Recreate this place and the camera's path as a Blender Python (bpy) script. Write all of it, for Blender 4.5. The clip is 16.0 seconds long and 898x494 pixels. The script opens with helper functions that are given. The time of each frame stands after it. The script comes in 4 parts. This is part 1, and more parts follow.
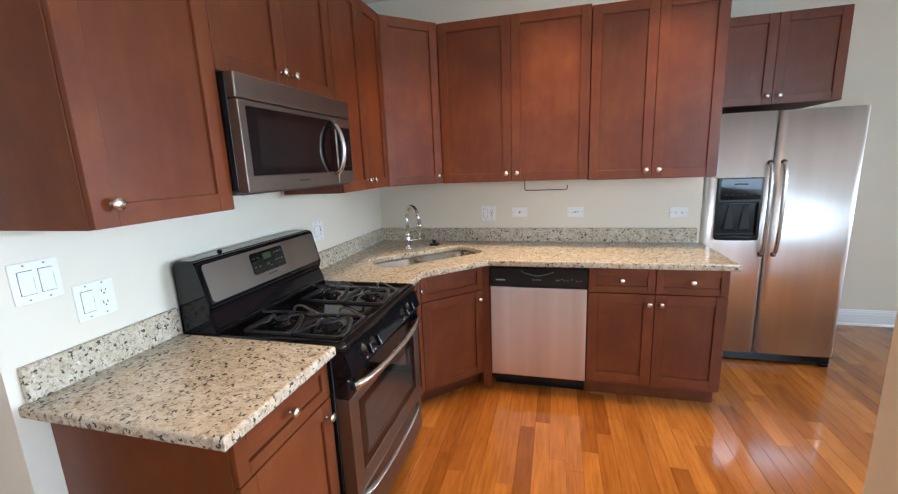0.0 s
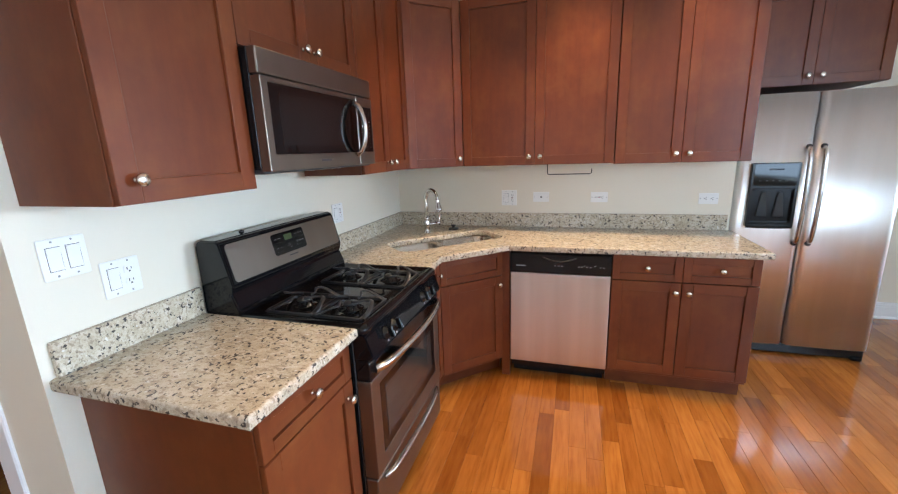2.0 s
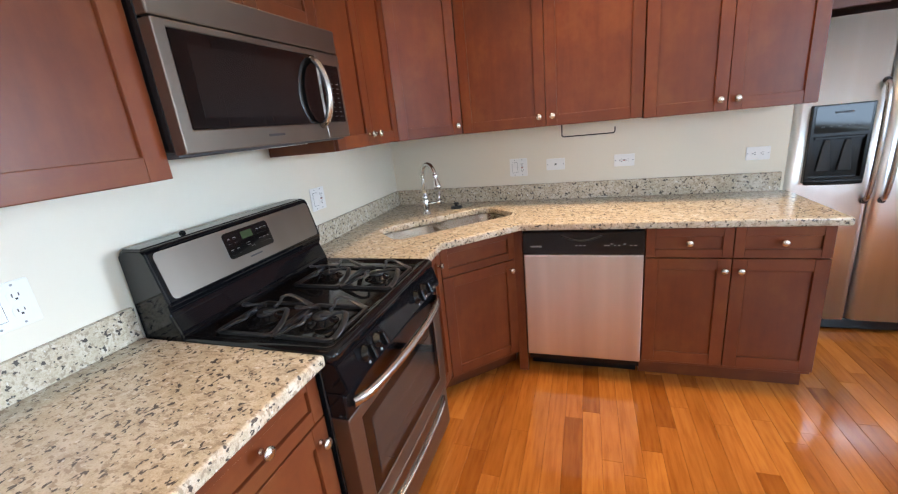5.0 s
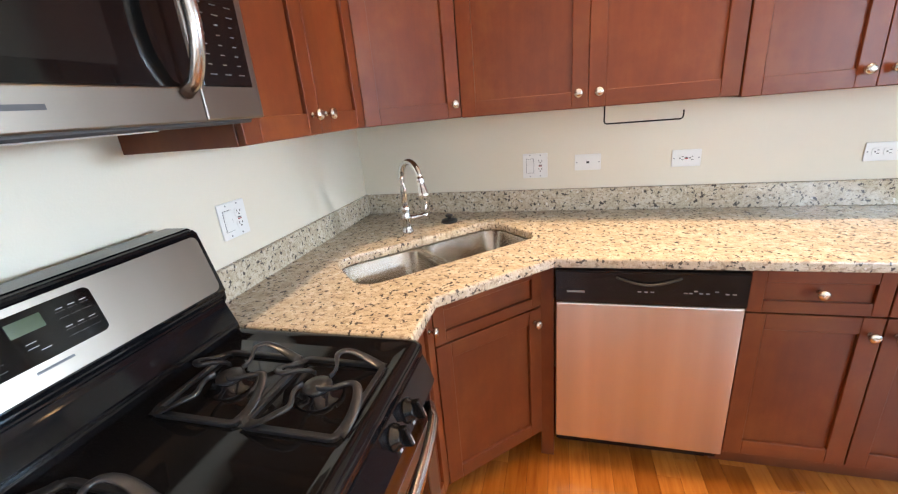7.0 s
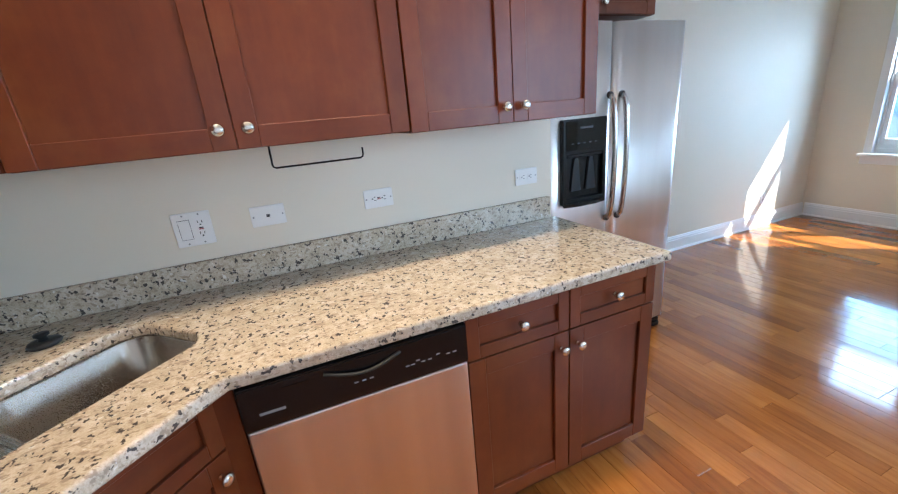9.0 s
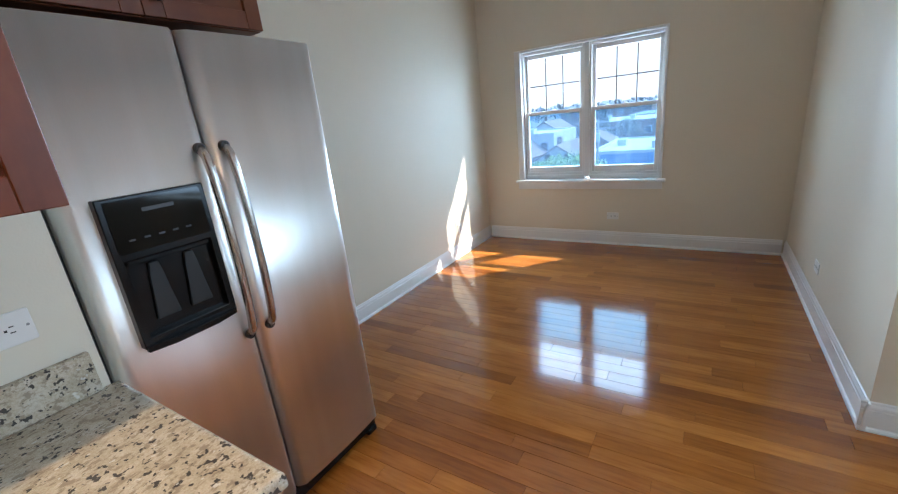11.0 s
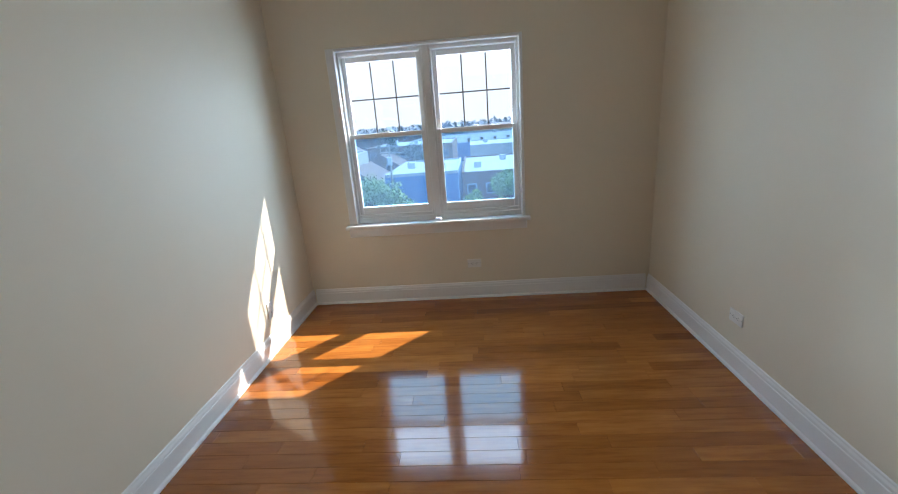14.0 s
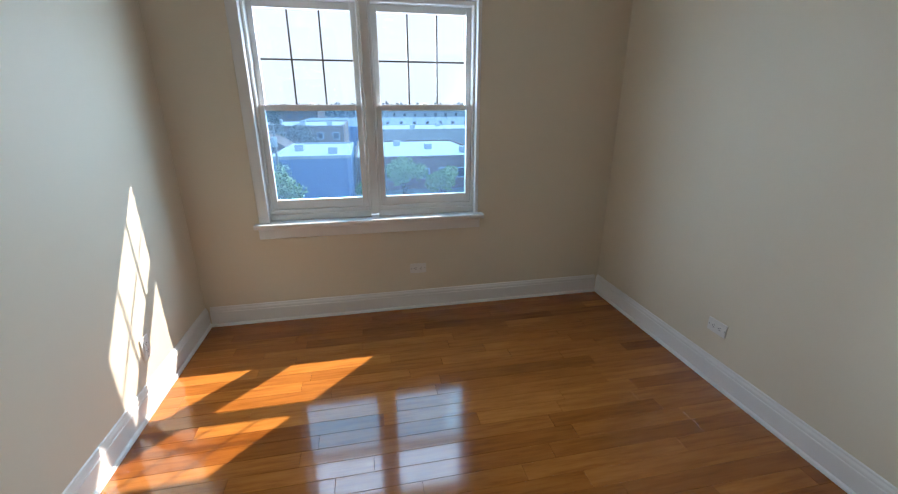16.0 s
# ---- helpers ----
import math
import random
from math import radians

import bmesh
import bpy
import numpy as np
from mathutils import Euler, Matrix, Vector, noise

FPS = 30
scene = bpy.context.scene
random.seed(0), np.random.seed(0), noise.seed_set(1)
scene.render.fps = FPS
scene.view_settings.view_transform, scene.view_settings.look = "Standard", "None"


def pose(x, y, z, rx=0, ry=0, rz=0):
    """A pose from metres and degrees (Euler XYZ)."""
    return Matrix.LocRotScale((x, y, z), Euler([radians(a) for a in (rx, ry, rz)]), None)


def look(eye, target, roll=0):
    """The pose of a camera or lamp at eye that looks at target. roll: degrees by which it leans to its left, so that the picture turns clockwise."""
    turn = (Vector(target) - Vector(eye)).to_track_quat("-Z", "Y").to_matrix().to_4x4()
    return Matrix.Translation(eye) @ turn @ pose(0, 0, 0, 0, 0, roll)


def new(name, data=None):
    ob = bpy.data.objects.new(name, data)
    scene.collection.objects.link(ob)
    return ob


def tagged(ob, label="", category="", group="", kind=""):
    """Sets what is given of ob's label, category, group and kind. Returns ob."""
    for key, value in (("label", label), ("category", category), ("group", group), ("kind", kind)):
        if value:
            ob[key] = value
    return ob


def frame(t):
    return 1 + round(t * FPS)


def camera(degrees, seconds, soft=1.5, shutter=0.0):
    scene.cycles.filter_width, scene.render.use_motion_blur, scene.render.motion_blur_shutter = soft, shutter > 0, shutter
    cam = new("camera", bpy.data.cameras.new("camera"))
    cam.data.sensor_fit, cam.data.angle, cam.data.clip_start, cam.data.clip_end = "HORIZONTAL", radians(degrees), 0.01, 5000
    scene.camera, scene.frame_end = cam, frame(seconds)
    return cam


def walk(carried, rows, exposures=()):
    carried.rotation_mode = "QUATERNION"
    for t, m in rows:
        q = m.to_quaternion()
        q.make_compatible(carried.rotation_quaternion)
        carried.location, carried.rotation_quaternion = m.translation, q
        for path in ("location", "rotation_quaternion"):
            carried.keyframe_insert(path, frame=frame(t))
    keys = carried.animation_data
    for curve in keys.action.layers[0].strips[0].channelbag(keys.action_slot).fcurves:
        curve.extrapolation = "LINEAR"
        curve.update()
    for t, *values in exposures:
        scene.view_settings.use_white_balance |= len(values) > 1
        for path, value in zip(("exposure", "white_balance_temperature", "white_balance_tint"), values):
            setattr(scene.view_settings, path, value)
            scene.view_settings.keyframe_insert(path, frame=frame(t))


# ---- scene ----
cam = camera(95.6, 16.0, soft=1.2)
PATH = [
    (0, (1.4, -3.149, 1.515), (0.894, -1.254, 1.12), -2.3),
    (0.5, (1.411, -3.146, 1.526), (0.87, -1.258, 1.149), -2.0),
    (1, (1.388, -3.149, 1.526), (0.81, -1.273, 1.143), -2.0),
    (1.5, (1.366, -3.144, 1.505), (0.787, -1.277, 1.08), -1.9),
    (2, (1.36, -3.125, 1.496), (0.785, -1.265, 1.038), -2.0),
    (2.5, (1.362, -3.118, 1.48), (0.79, -1.265, 0.991), -2.2),
    (3, (1.353, -3.125, 1.491), (0.779, -1.274, 0.996), -2.7),
    (3.2, (1.35, -3.124, 1.489), (0.779, -1.273, 0.99), -3.0),
    (5.3, (1.304, -2.639, 1.454), (0.661, -0.842, 0.855), -6.2),
    (5.5, (1.288, -2.559, 1.452), (0.644, -0.766, 0.843), -6.2),
    (6, (1.17, -2.386, 1.471), (0.575, -0.569, 0.884), -5.4),
    (6.5, (1.044, -2.239, 1.452), (0.479, -0.428, 0.821), -5.0),
    (7, (1.01, -2.013, 1.439), (0.483, -0.198, 0.786), -5.1),
    (7.5, (0.99, -1.84, 1.437), (0.595, -0.008, 0.741), -5.4),
    (8, (0.953, -1.697, 1.433), (0.874, 0.184, 0.759), -5.4),
    (8.5, (1.022, -1.615, 1.44), (1.36, 0.245, 0.788), -5.2),
    (9, (1.185, -1.591, 1.436), (1.892, 0.172, 0.809), -5.2),
    (9.5, (1.399, -1.555, 1.461), (2.373, 0.086, 0.862), -5.4),
    (10, (1.594, -1.511, 1.461), (2.825, -0.053, 0.862), -5.1),
    (10.2, (1.682, -1.451, 1.457), (3.003, -0.074, 0.858), -5.1),
    (12.3, (2.667, -0.902, 1.46), (4.509, -0.379, 0.881), -6.6),
    (12.5, (2.723, -0.845, 1.447), (4.582, -0.381, 0.876), -6.3),
    (13, (2.961, -0.735, 1.435), (4.832, -0.345, 0.844), -6.3),
    (13.5, (3.132, -0.638, 1.445), (5.026, -0.352, 0.871), -5.7),
    (14, (3.247, -0.487, 1.461), (5.157, -0.346, 0.883), -4.4),
    (14.5, (3.306, -0.4, 1.437), (5.214, -0.4, 0.838), -3.1),
    (15, (3.417, -0.368, 1.425), (5.307, -0.551, 0.795), -1.2),
    (15.5, (3.594, -0.34, 1.429), (5.468, -0.632, 0.793), -0.4),
    (16, (3.8, -0.125, 1.425), (5.651, -0.501, 0.769), -0.0),
]
walk(cam, [(t, look(eye, target, roll)) for t, eye, target, roll in PATH],
     exposures=[(0.0, 1.93, 6650, 15), (3.2, 1.95, 6600, 15), (6.0, 2.18, 6950, 17), (7.2, 2.4, 7050, 17), (8.0, 2.32, 6850, 15), (9.0, 1.88, 5750, 11), (10.2, 1.6, 5950, 10), (12.3, 1.33, 6650, 12), (16.0, 1.08, 6750, 11)])

# ---- daylight ----
SUN_WAY = Vector((-0.756, 0.72, -1.0))
wd = bpy.data.worlds.new("world")
scene.world = wd
wd.use_nodes = True
wnt = wd.node_tree
sky = wnt.nodes.new("ShaderNodeTexSky")
sky.sky_type = "NISHITA"
sky.sun_disc = False
sky.sun_elevation = math.atan2(1.0, math.hypot(0.756, 0.72))
sky.sun_rotation = math.atan2(0.756, -0.72)
sky.dust_density = 0.6
# broken bright cloud over the sky
wtc, wno, wra, wmx = (wnt.nodes.new("ShaderNode" + k) for k in ("TexCoord", "TexNoise", "ValToRGB", "Mix"))
wno.inputs["Scale"].default_value, wno.inputs["Detail"].default_value = 3.5, 6
wra.color_ramp.elements[0].position, wra.color_ramp.elements[1].position = 0.2, 0.52
wmx.data_type = "RGBA"
# white cloud low down, thinning to bluer sky above
wbl, wlo = wnt.nodes.new("ShaderNodeMix"), wnt.nodes.new("ShaderNodeMapRange")
wbl.data_type = "RGBA"
wbl.inputs[6].default_value, wbl.inputs[7].default_value = (5.7, 6.2, 6.9, 1), (2.9, 4.4, 7.6, 1)
wlo.inputs["From Min"].default_value, wlo.inputs["From Max"].default_value = 0.12, 0.5
wnt.links.new(wlo.outputs[0], wbl.inputs[0])
wnt.links.new(wbl.outputs[2], wmx.inputs[7])
wnt.links.new(wtc.outputs["Generated"], wno.inputs["Vector"])
wnt.links.new(wno.outputs[0], wra.inputs[0])
wnt.links.new(wra.outputs[0], wmx.inputs[0])
wnt.links.new(sky.outputs[0], wmx.inputs[6])
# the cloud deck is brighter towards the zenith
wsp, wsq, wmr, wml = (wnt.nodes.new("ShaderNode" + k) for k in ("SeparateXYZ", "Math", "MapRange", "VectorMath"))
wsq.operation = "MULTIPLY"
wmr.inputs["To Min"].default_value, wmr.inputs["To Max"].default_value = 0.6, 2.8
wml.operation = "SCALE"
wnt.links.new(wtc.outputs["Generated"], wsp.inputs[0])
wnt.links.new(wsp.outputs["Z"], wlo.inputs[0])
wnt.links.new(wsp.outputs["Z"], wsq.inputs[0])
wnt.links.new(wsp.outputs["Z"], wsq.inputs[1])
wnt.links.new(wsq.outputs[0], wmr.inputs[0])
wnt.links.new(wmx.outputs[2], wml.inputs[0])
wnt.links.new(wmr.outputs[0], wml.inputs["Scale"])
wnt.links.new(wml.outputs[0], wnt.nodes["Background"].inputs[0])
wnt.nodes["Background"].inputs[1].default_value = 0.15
sun = new("sun", bpy.data.lights.new("sun", "SUN"))
sun.data.energy, sun.data.angle, sun.data.color = 5.0, radians(0.5), (1.0, 0.95, 0.88)
sun.matrix_world = look((0, 0, 0), SUN_WAY)


# area lamps added outside the openings, standing in for sky light
def window_lamp(name, eye, target, w, h, watts, colour):
    la = bpy.data.lights.new(name, "AREA")
    la.shape, la.size, la.size_y, la.energy, la.color = "RECTANGLE", w, h, watts, colour
    ob = new(name, la)
    ob.matrix_world = look(eye, target)
    return ob


# added lamp far outside, aimed through the window to brighten the kitchen
window_lamp("fill_light_east", (13.0, 1.7, 2.5), (1.5, -1.35, 1.1), 2.8, 1.8, 640, (0.58, 0.79, 1.0))
window_lamp("sky_light_southeast", (8.6, -2.0, 2.7), (6.4, -0.1, 1.2), 1.8, 1.6, 38, (0.6, 0.8, 1.0))
window_lamp("sky_light_window", (6.95, -0.155, 1.85), (0, -0.155, 0.75), 1.4, 2.1, 44, (0.6, 0.8, 1.0))
window_lamp("sky_light_south", (0.8, -6.3, 1.5), (0.8, 0, 1.3), 1.2, 1.2, 2, (0.95, 0.96, 1.0))
window_lamp("sky_light_living_east", (4.27, -3.85, 1.62), (0, -2.5, 1.2), 2.8, 1.3, 36, (0.47, 0.73, 1.0))


# ---- materials ----
def material(name):
    m = bpy.data.materials.new(name)
    m.use_nodes = True
    return m, m.node_tree.nodes, m.node_tree.links, m.node_tree.nodes["Principled BSDF"]


def setp(b, colour=None, rough=None, metal=None, coat=None, spec=None):
    if colour:
        b.inputs["Base Color"].default_value = (*colour, 1)
    for key, value in (("Roughness", rough), ("Metallic", metal), ("Coat Weight", coat), ("Specular IOR Level", spec)):
        if value is not None:
            b.inputs[key].default_value = value


def coords(n, l, scale, kind="Object"):
    tc, mp = n.new("ShaderNodeTexCoord"), n.new("ShaderNodeMapping")
    mp.inputs["Scale"].default_value = scale
    l.new(tc.outputs[kind], mp.inputs[0])
    return mp.outputs[0]


def noise_tex(n, l, vec, scale, detail=4, rough=0.55):
    t = n.new("ShaderNodeTexNoise")
    t.inputs["Scale"].default_value, t.inputs["Detail"].default_value, t.inputs["Roughness"].default_value = scale, detail, rough
    l.new(vec, t.inputs["Vector"])
    return t.outputs[0]


def ramp(n, l, fac, stops):
    r = n.new("ShaderNodeValToRGB")
    r.color_ramp.elements[0].position, r.color_ramp.elements[0].color = stops[0][0], (*stops[0][1], 1)
    r.color_ramp.elements[1].position, r.color_ramp.elements[1].color = stops[-1][0], (*stops[-1][1], 1)
    for p, c in stops[1:-1]:
        r.color_ramp.elements.new(p).color = (*c, 1)
    l.new(fac, r.inputs[0])
    return r.outputs[0]


def mix(n, l, fac, a, b, kind="MIX"):
    m = n.new("ShaderNodeMix")
    m.data_type, m.blend_type = "RGBA", kind
    for value, socket in ((fac, m.inputs[0]), (a, m.inputs[6]), (b, m.inputs[7])):
        if isinstance(value, (int, float)):
            socket.default_value = value
        elif isinstance(value, tuple):
            socket.default_value = (*value, 1)
        else:
            l.new(value, socket)
    return m.outputs[2]


def bump(n, l, b, height, strength, dist):
    u = n.new("ShaderNodeBump")
    u.inputs["Strength"].default_value, u.inputs["Distance"].default_value = strength, dist
    l.new(height, u.inputs["Height"])
    l.new(u.outputs[0], b.inputs["Normal"])


def rough_from(n, l, b, fac, lo, hi):
    r = n.new("ShaderNodeMapRange")
    r.inputs["To Min"].default_value, r.inputs["To Max"].default_value = lo, hi
    l.new(fac, r.inputs[0])
    l.new(r.outputs[0], b.inputs["Roughness"])


def paint(name, colour, rough=0.55, texture=0.25):
    m, n, l, b = material(name)
    v = coords(n, l, (1, 1, 1))
    big, fine = noise_tex(n, l, v, 1.3, 3), noise_tex(n, l, v, 160, 3)
    l.new(mix(n, l, big, tuple(c * 0.95 for c in colour), tuple(min(1, c * 1.04) for c in colour)), b.inputs["Base Color"])
    rough_from(n, l, b, big, rough - 0.06, rough + 0.06)
    bump(n, l, b, fine, texture, 0.0012)
    return m


def cabinet_wood(name, grain):
    m, n, l, b = material(name)
    v = coords(n, l, grain)
    g = noise_tex(n, l, v, 7, 6, 0.62)
    big = noise_tex(n, l, coords(n, l, (2.4, 2.4, 1.9)), 2.4, 5, 0.65)
    geo = n.new("ShaderNodeObjectInfo")
    base = ramp(n, l, g, [(0.25, (0.106, 0.0232, 0.0064)), (0.55, (0.148, 0.034, 0.0088)), (0.8, (0.178, 0.045, 0.0113))])
    cloud = mix(n, l, 0.55, base, ramp(n, l, big, [(0.32, (0.094, 0.0196, 0.0056)), (0.52, (0.146, 0.0336, 0.0087)), (0.7, (0.2, 0.063, 0.0165))]))
    tone = ramp(n, l, geo.outputs["Random"], [(0.0, (0.88, 0.86, 0.84)), (1.0, (1.1, 1.08, 1.06))])
    l.new(mix(n, l, 1.0, cloud, tone, "MULTIPLY"), b.inputs["Base Color"])
    rough_from(n, l, b, g, 0.4, 0.48)
    setp(b, coat=0.2, spec=0.3)
    b.inputs["Coat Roughness"].default_value = 0.28
    bump(n, l, b, g, 0.06, 0.0006)
    return m


def floor_wood(name, random_source):
    m, n, l, b = material(name)
    if random_source == "object":
        rnd = n.new("ShaderNodeObjectInfo").outputs["Random"]
    else:
        rnd = n.new("ShaderNodeNewGeometry").outputs["Random Per Island"]
    tc = n.new("ShaderNodeTexCoord")
    off = n.new("ShaderNodeVectorMath")
    off.operation = "MULTIPLY_ADD"
    comb = n.new("ShaderNodeCombineXYZ")
    for i in range(3):
        l.new(rnd, comb.inputs[i])
    off.inputs[1].default_value = (37, 53, 11)
    l.new(comb.outputs[0], off.inputs[0])
    l.new(tc.outputs["Object"], off.inputs[2])
    mp = n.new("ShaderNodeMapping")
    mp.inputs["Scale"].default_value = (16, 1.3, 16)
    l.new(off.outputs[0], mp.inputs[0])
    g = noise_tex(n, l, mp.outputs[0], 3.2, 7, 0.62)
    mp2 = n.new("ShaderNodeMapping")
    mp2.inputs["Scale"].default_value = (3, 1.2, 3)
    l.new(off.outputs[0], mp2.inputs[0])
    big = noise_tex(n, l, mp2.outputs[0], 2.0, 3)
    base = ramp(n, l, g, [(0.28, (0.28, 0.09, 0.0165)), (0.5, (0.385, 0.14, 0.027)), (0.75, (0.45, 0.178, 0.037))])
    tone = ramp(n, l, rnd, [(0.0, (0.58, 0.46, 0.38)), (0.16, (0.8, 0.7, 0.61)), (0.6, (0.96, 0.9, 0.86)), (1.0, (1.16, 1.15, 1.12))])
    c = mix(n, l, 1.0, base, tone, "MULTIPLY")
    c = mix(n, l, 0.4, c, mix(n, l, 1.0, c, ramp(n, l, big, [(0.3, (0.65, 0.58, 0.52)), (0.7, (1.2, 1.2, 1.2))]), "MULTIPLY"))
    l.new(c, b.inputs["Base Color"])
    rough_from(n, l, b, g, 0.09, 0.15)
    setp(b, coat=0.36, spec=0.36)
    b.inputs["Coat Roughness"].default_value = 0.04
    bump(n, l, b, g, 0.05, 0.0005)
    wv = noise_tex(n, l, coords(n, l, (9, 1.6, 9)), 1.0, 2)
    u = n.new("ShaderNodeBump")
    u.inputs["Strength"].default_value, u.inputs["Distance"].default_value = 0.1, 0.004
    l.new(wv, u.inputs["Height"])
    l.new(u.outputs[0], b.inputs["Coat Normal"])
    return m


def granite(name):
    m, n, l, b = material(name)
    v = coords(n, l, (1, 1, 1))
    vs = coords(n, l, (1.0, 1.7, 1.35))
    cloud = noise_tex(n, l, v, 26, 5, 0.65)
    base = ramp(n, l, cloud, [(0.3, (0.4, 0.325, 0.225)), (0.47, (0.5, 0.42, 0.305)), (0.62, (0.6, 0.535, 0.43)), (0.75, (0.63, 0.595, 0.53))])
    grit = noise_tex(n, l, v, 210, 3, 0.7)
    base = mix(n, l, 0.22, base, ramp(n, l, grit, [(0.35, (0.34, 0.26, 0.17)), (0.6, (0.85, 0.77, 0.62))]))
    fl = noise_tex(n, l, vs, 58, 3, 0.55)
    grey = ramp(n, l, fl, [(0.535, (0, 0, 0)), (0.61, (0.85, 0.85, 0.85))])
    base = mix(n, l, grey, base, (0.33, 0.26, 0.19))
    dk = noise_tex(n, l, coords(n, l, (1.25, 1.0, 1.1)), 66, 2, 0.5)
    dark = ramp(n, l, dk, [(0.6, (0, 0, 0)), (0.645, (1, 1, 1))])
    base = mix(n, l, dark, base, (0.085, 0.074, 0.066))
    wh = noise_tex(n, l, coords(n, l, (1.1, 1.3, 1.0)), 48, 2, 0.5)
    base = mix(n, l, ramp(n, l, wh, [(0.68, (0, 0, 0)), (0.73, (0.7, 0.7, 0.7))]), base, (0.8, 0.78, 0.72))
    l.new(base, b.inputs["Base Color"])
    rough_from(n, l, b, grit, 0.1, 0.22)
    return m


def steel(name, colour, rough, brush, bands=True):
    m, n, l, b = material(name)
    g = noise_tex(n, l, coords(n, l, brush), 6, 4, 0.6)
    big = noise_tex(n, l, coords(n, l, (1, 1, 1)), 2.2, 2)
    # soft upright sheen bands, put into the base colour below
    sheen_band = noise_tex(n, l, coords(n, l, (7, 7, 0.25)), 1.0, 2)
    tone = mix(n, l, g, tuple(c * 0.94 for c in colour), colour)
    lo = 0.82 if bands else 0.97
    l.new(mix(n, l, 1.0, tone, ramp(n, l, sheen_band, [(0.3, (lo, lo - 0.02, lo - 0.04)), (0.7, (1.08, 1.08, 1.08))]), "MULTIPLY"), b.inputs["Base Color"])
    setp(b, metal=1.0)
    rough_from(n, l, b, mix(n, l, 0.5, g, big), rough - 0.05, rough + 0.07)
    b.inputs["Anisotropic"].default_value = 0.5 if bands else 0.0
    bump(n, l, b, g, 0.025 if bands else 0.006, 0.0004)
    return m


def plain(name, colour, rough, metal=0.0, coat=0.0, var=0.1, scale=30, spec=0.5):
    m, n, l, b = material(name)
    g = noise_tex(n, l, coords(n, l, (1, 1, 1)), scale, 3)
    l.new(mix(n, l, g, tuple(c * (1 - var) for c in colour), tuple(min(1, c * (1 + var)) for c in colour)), b.inputs["Base Color"])
    setp(b, metal=metal, coat=coat, spec=spec)
    rough_from(n, l, b, g, max(0.02, rough - 0.04), rough + 0.04)
    return m


def glass(name, tint, veil=0.0):
    m, n, l, b = material(name)
    n.remove(b)
    tr, gl, fr, mx = n.new("ShaderNodeBsdfTransparent"), n.new("ShaderNodeBsdfGlossy"), n.new("ShaderNodeLayerWeight"), n.new("ShaderNodeMixShader")
    tr.inputs[0].default_value = (*tint, 1)
    gl.inputs["Roughness"].default_value = 0.0
    pw, rg_ = n.new("ShaderNodeMath"), n.new("ShaderNodeMapRange")
    pw.operation = "POWER"
    pw.inputs[1].default_value = 4.0
    rg_.inputs["To Min"].default_value, rg_.inputs["To Max"].default_value = 0.04, 0.8
    l.new(fr.outputs["Facing"], pw.inputs[0])
    l.new(pw.outputs[0], rg_.inputs[0])
    l.new(rg_.outputs[0], mx.inputs[0])
    l.new(tr.outputs[0], mx.inputs[1])
    l.new(gl.outputs[0], mx.inputs[2])
    last = mx.outputs[0]
    # bluish haze of the view, put into the pane as a translucent share
    if veil:
        haze, mv = n.new("ShaderNodeBsdfTranslucent"), n.new("ShaderNodeMixShader")
        haze.inputs[0].default_value = (0.42, 0.62, 0.92, 1)
        mv.inputs[0].default_value = veil
        l.new(last, mv.inputs[1])
        l.new(haze.outputs[0], mv.inputs[2])
        last = mv.outputs[0]
    l.new(last, n["Material Output"].inputs[0])
    return m


WALL = paint("wall_paint", (0.75, 0.685, 0.56))
CEIL = paint("ceiling_paint", (0.8, 0.78, 0.73), 0.7)
TRIM = paint("trim_paint", (0.8, 0.8, 0.79), 0.32, 0.06)
WOOD_V = cabinet_wood("cherry_upright", (5, 5, 0.55))
WOOD_H = cabinet_wood("cherry_level", (0.55, 5, 5))
INSIDE = plain("cabinet_shadow_gap", (0.035, 0.012, 0.007), 0.6)
PLANK = floor_wood("oak_plank", "object")
PLANKS = floor_wood("oak_planks_far", "island")
SUBFLOOR = plain("floor_joint", (0.06, 0.024, 0.009), 0.7)
GRANITE = granite("granite")
STEEL = steel("brushed_steel", (0.58, 0.56, 0.54), 0.33, (2, 2, 160))
# stainless copy for range and microwave; dim reflections are put into its colour
STEEL_DIM = steel("dimmed_brushed_steel", (0.225, 0.196, 0.166), 0.34, (2, 2, 160), False)
STEEL_DW = steel("dishwasher_steel", (0.74, 0.735, 0.715), 0.38, (200, 2, 2))
STEEL_SIDE = steel("brushed_steel_level", (0.6, 0.575, 0.55), 0.24, (120, 120, 2))
STEEL_UP = steel("fridge_steel", (0.93, 0.925, 0.91), 0.37, (120, 120, 2), False)
STEEL_SINK = steel("sink_steel", (0.54, 0.5, 0.44), 0.26, (60, 3, 60), False)
CHROME = plain("chrome", (0.72, 0.72, 0.72), 0.07, 1.0, 0, 0.03)
NICKEL = plain("satin_nickel", (0.66, 0.63, 0.58), 0.24, 1.0, 0, 0.05)
ENAMEL = plain("black_enamel", (0.005, 0.005, 0.006), 0.07, 0.0, 0.0, 0.2, spec=0.36)
BLACK = plain("black_plastic", (0.006, 0.006, 0.0065), 0.22, 0.0, 0.0, 0.25, spec=0.3)
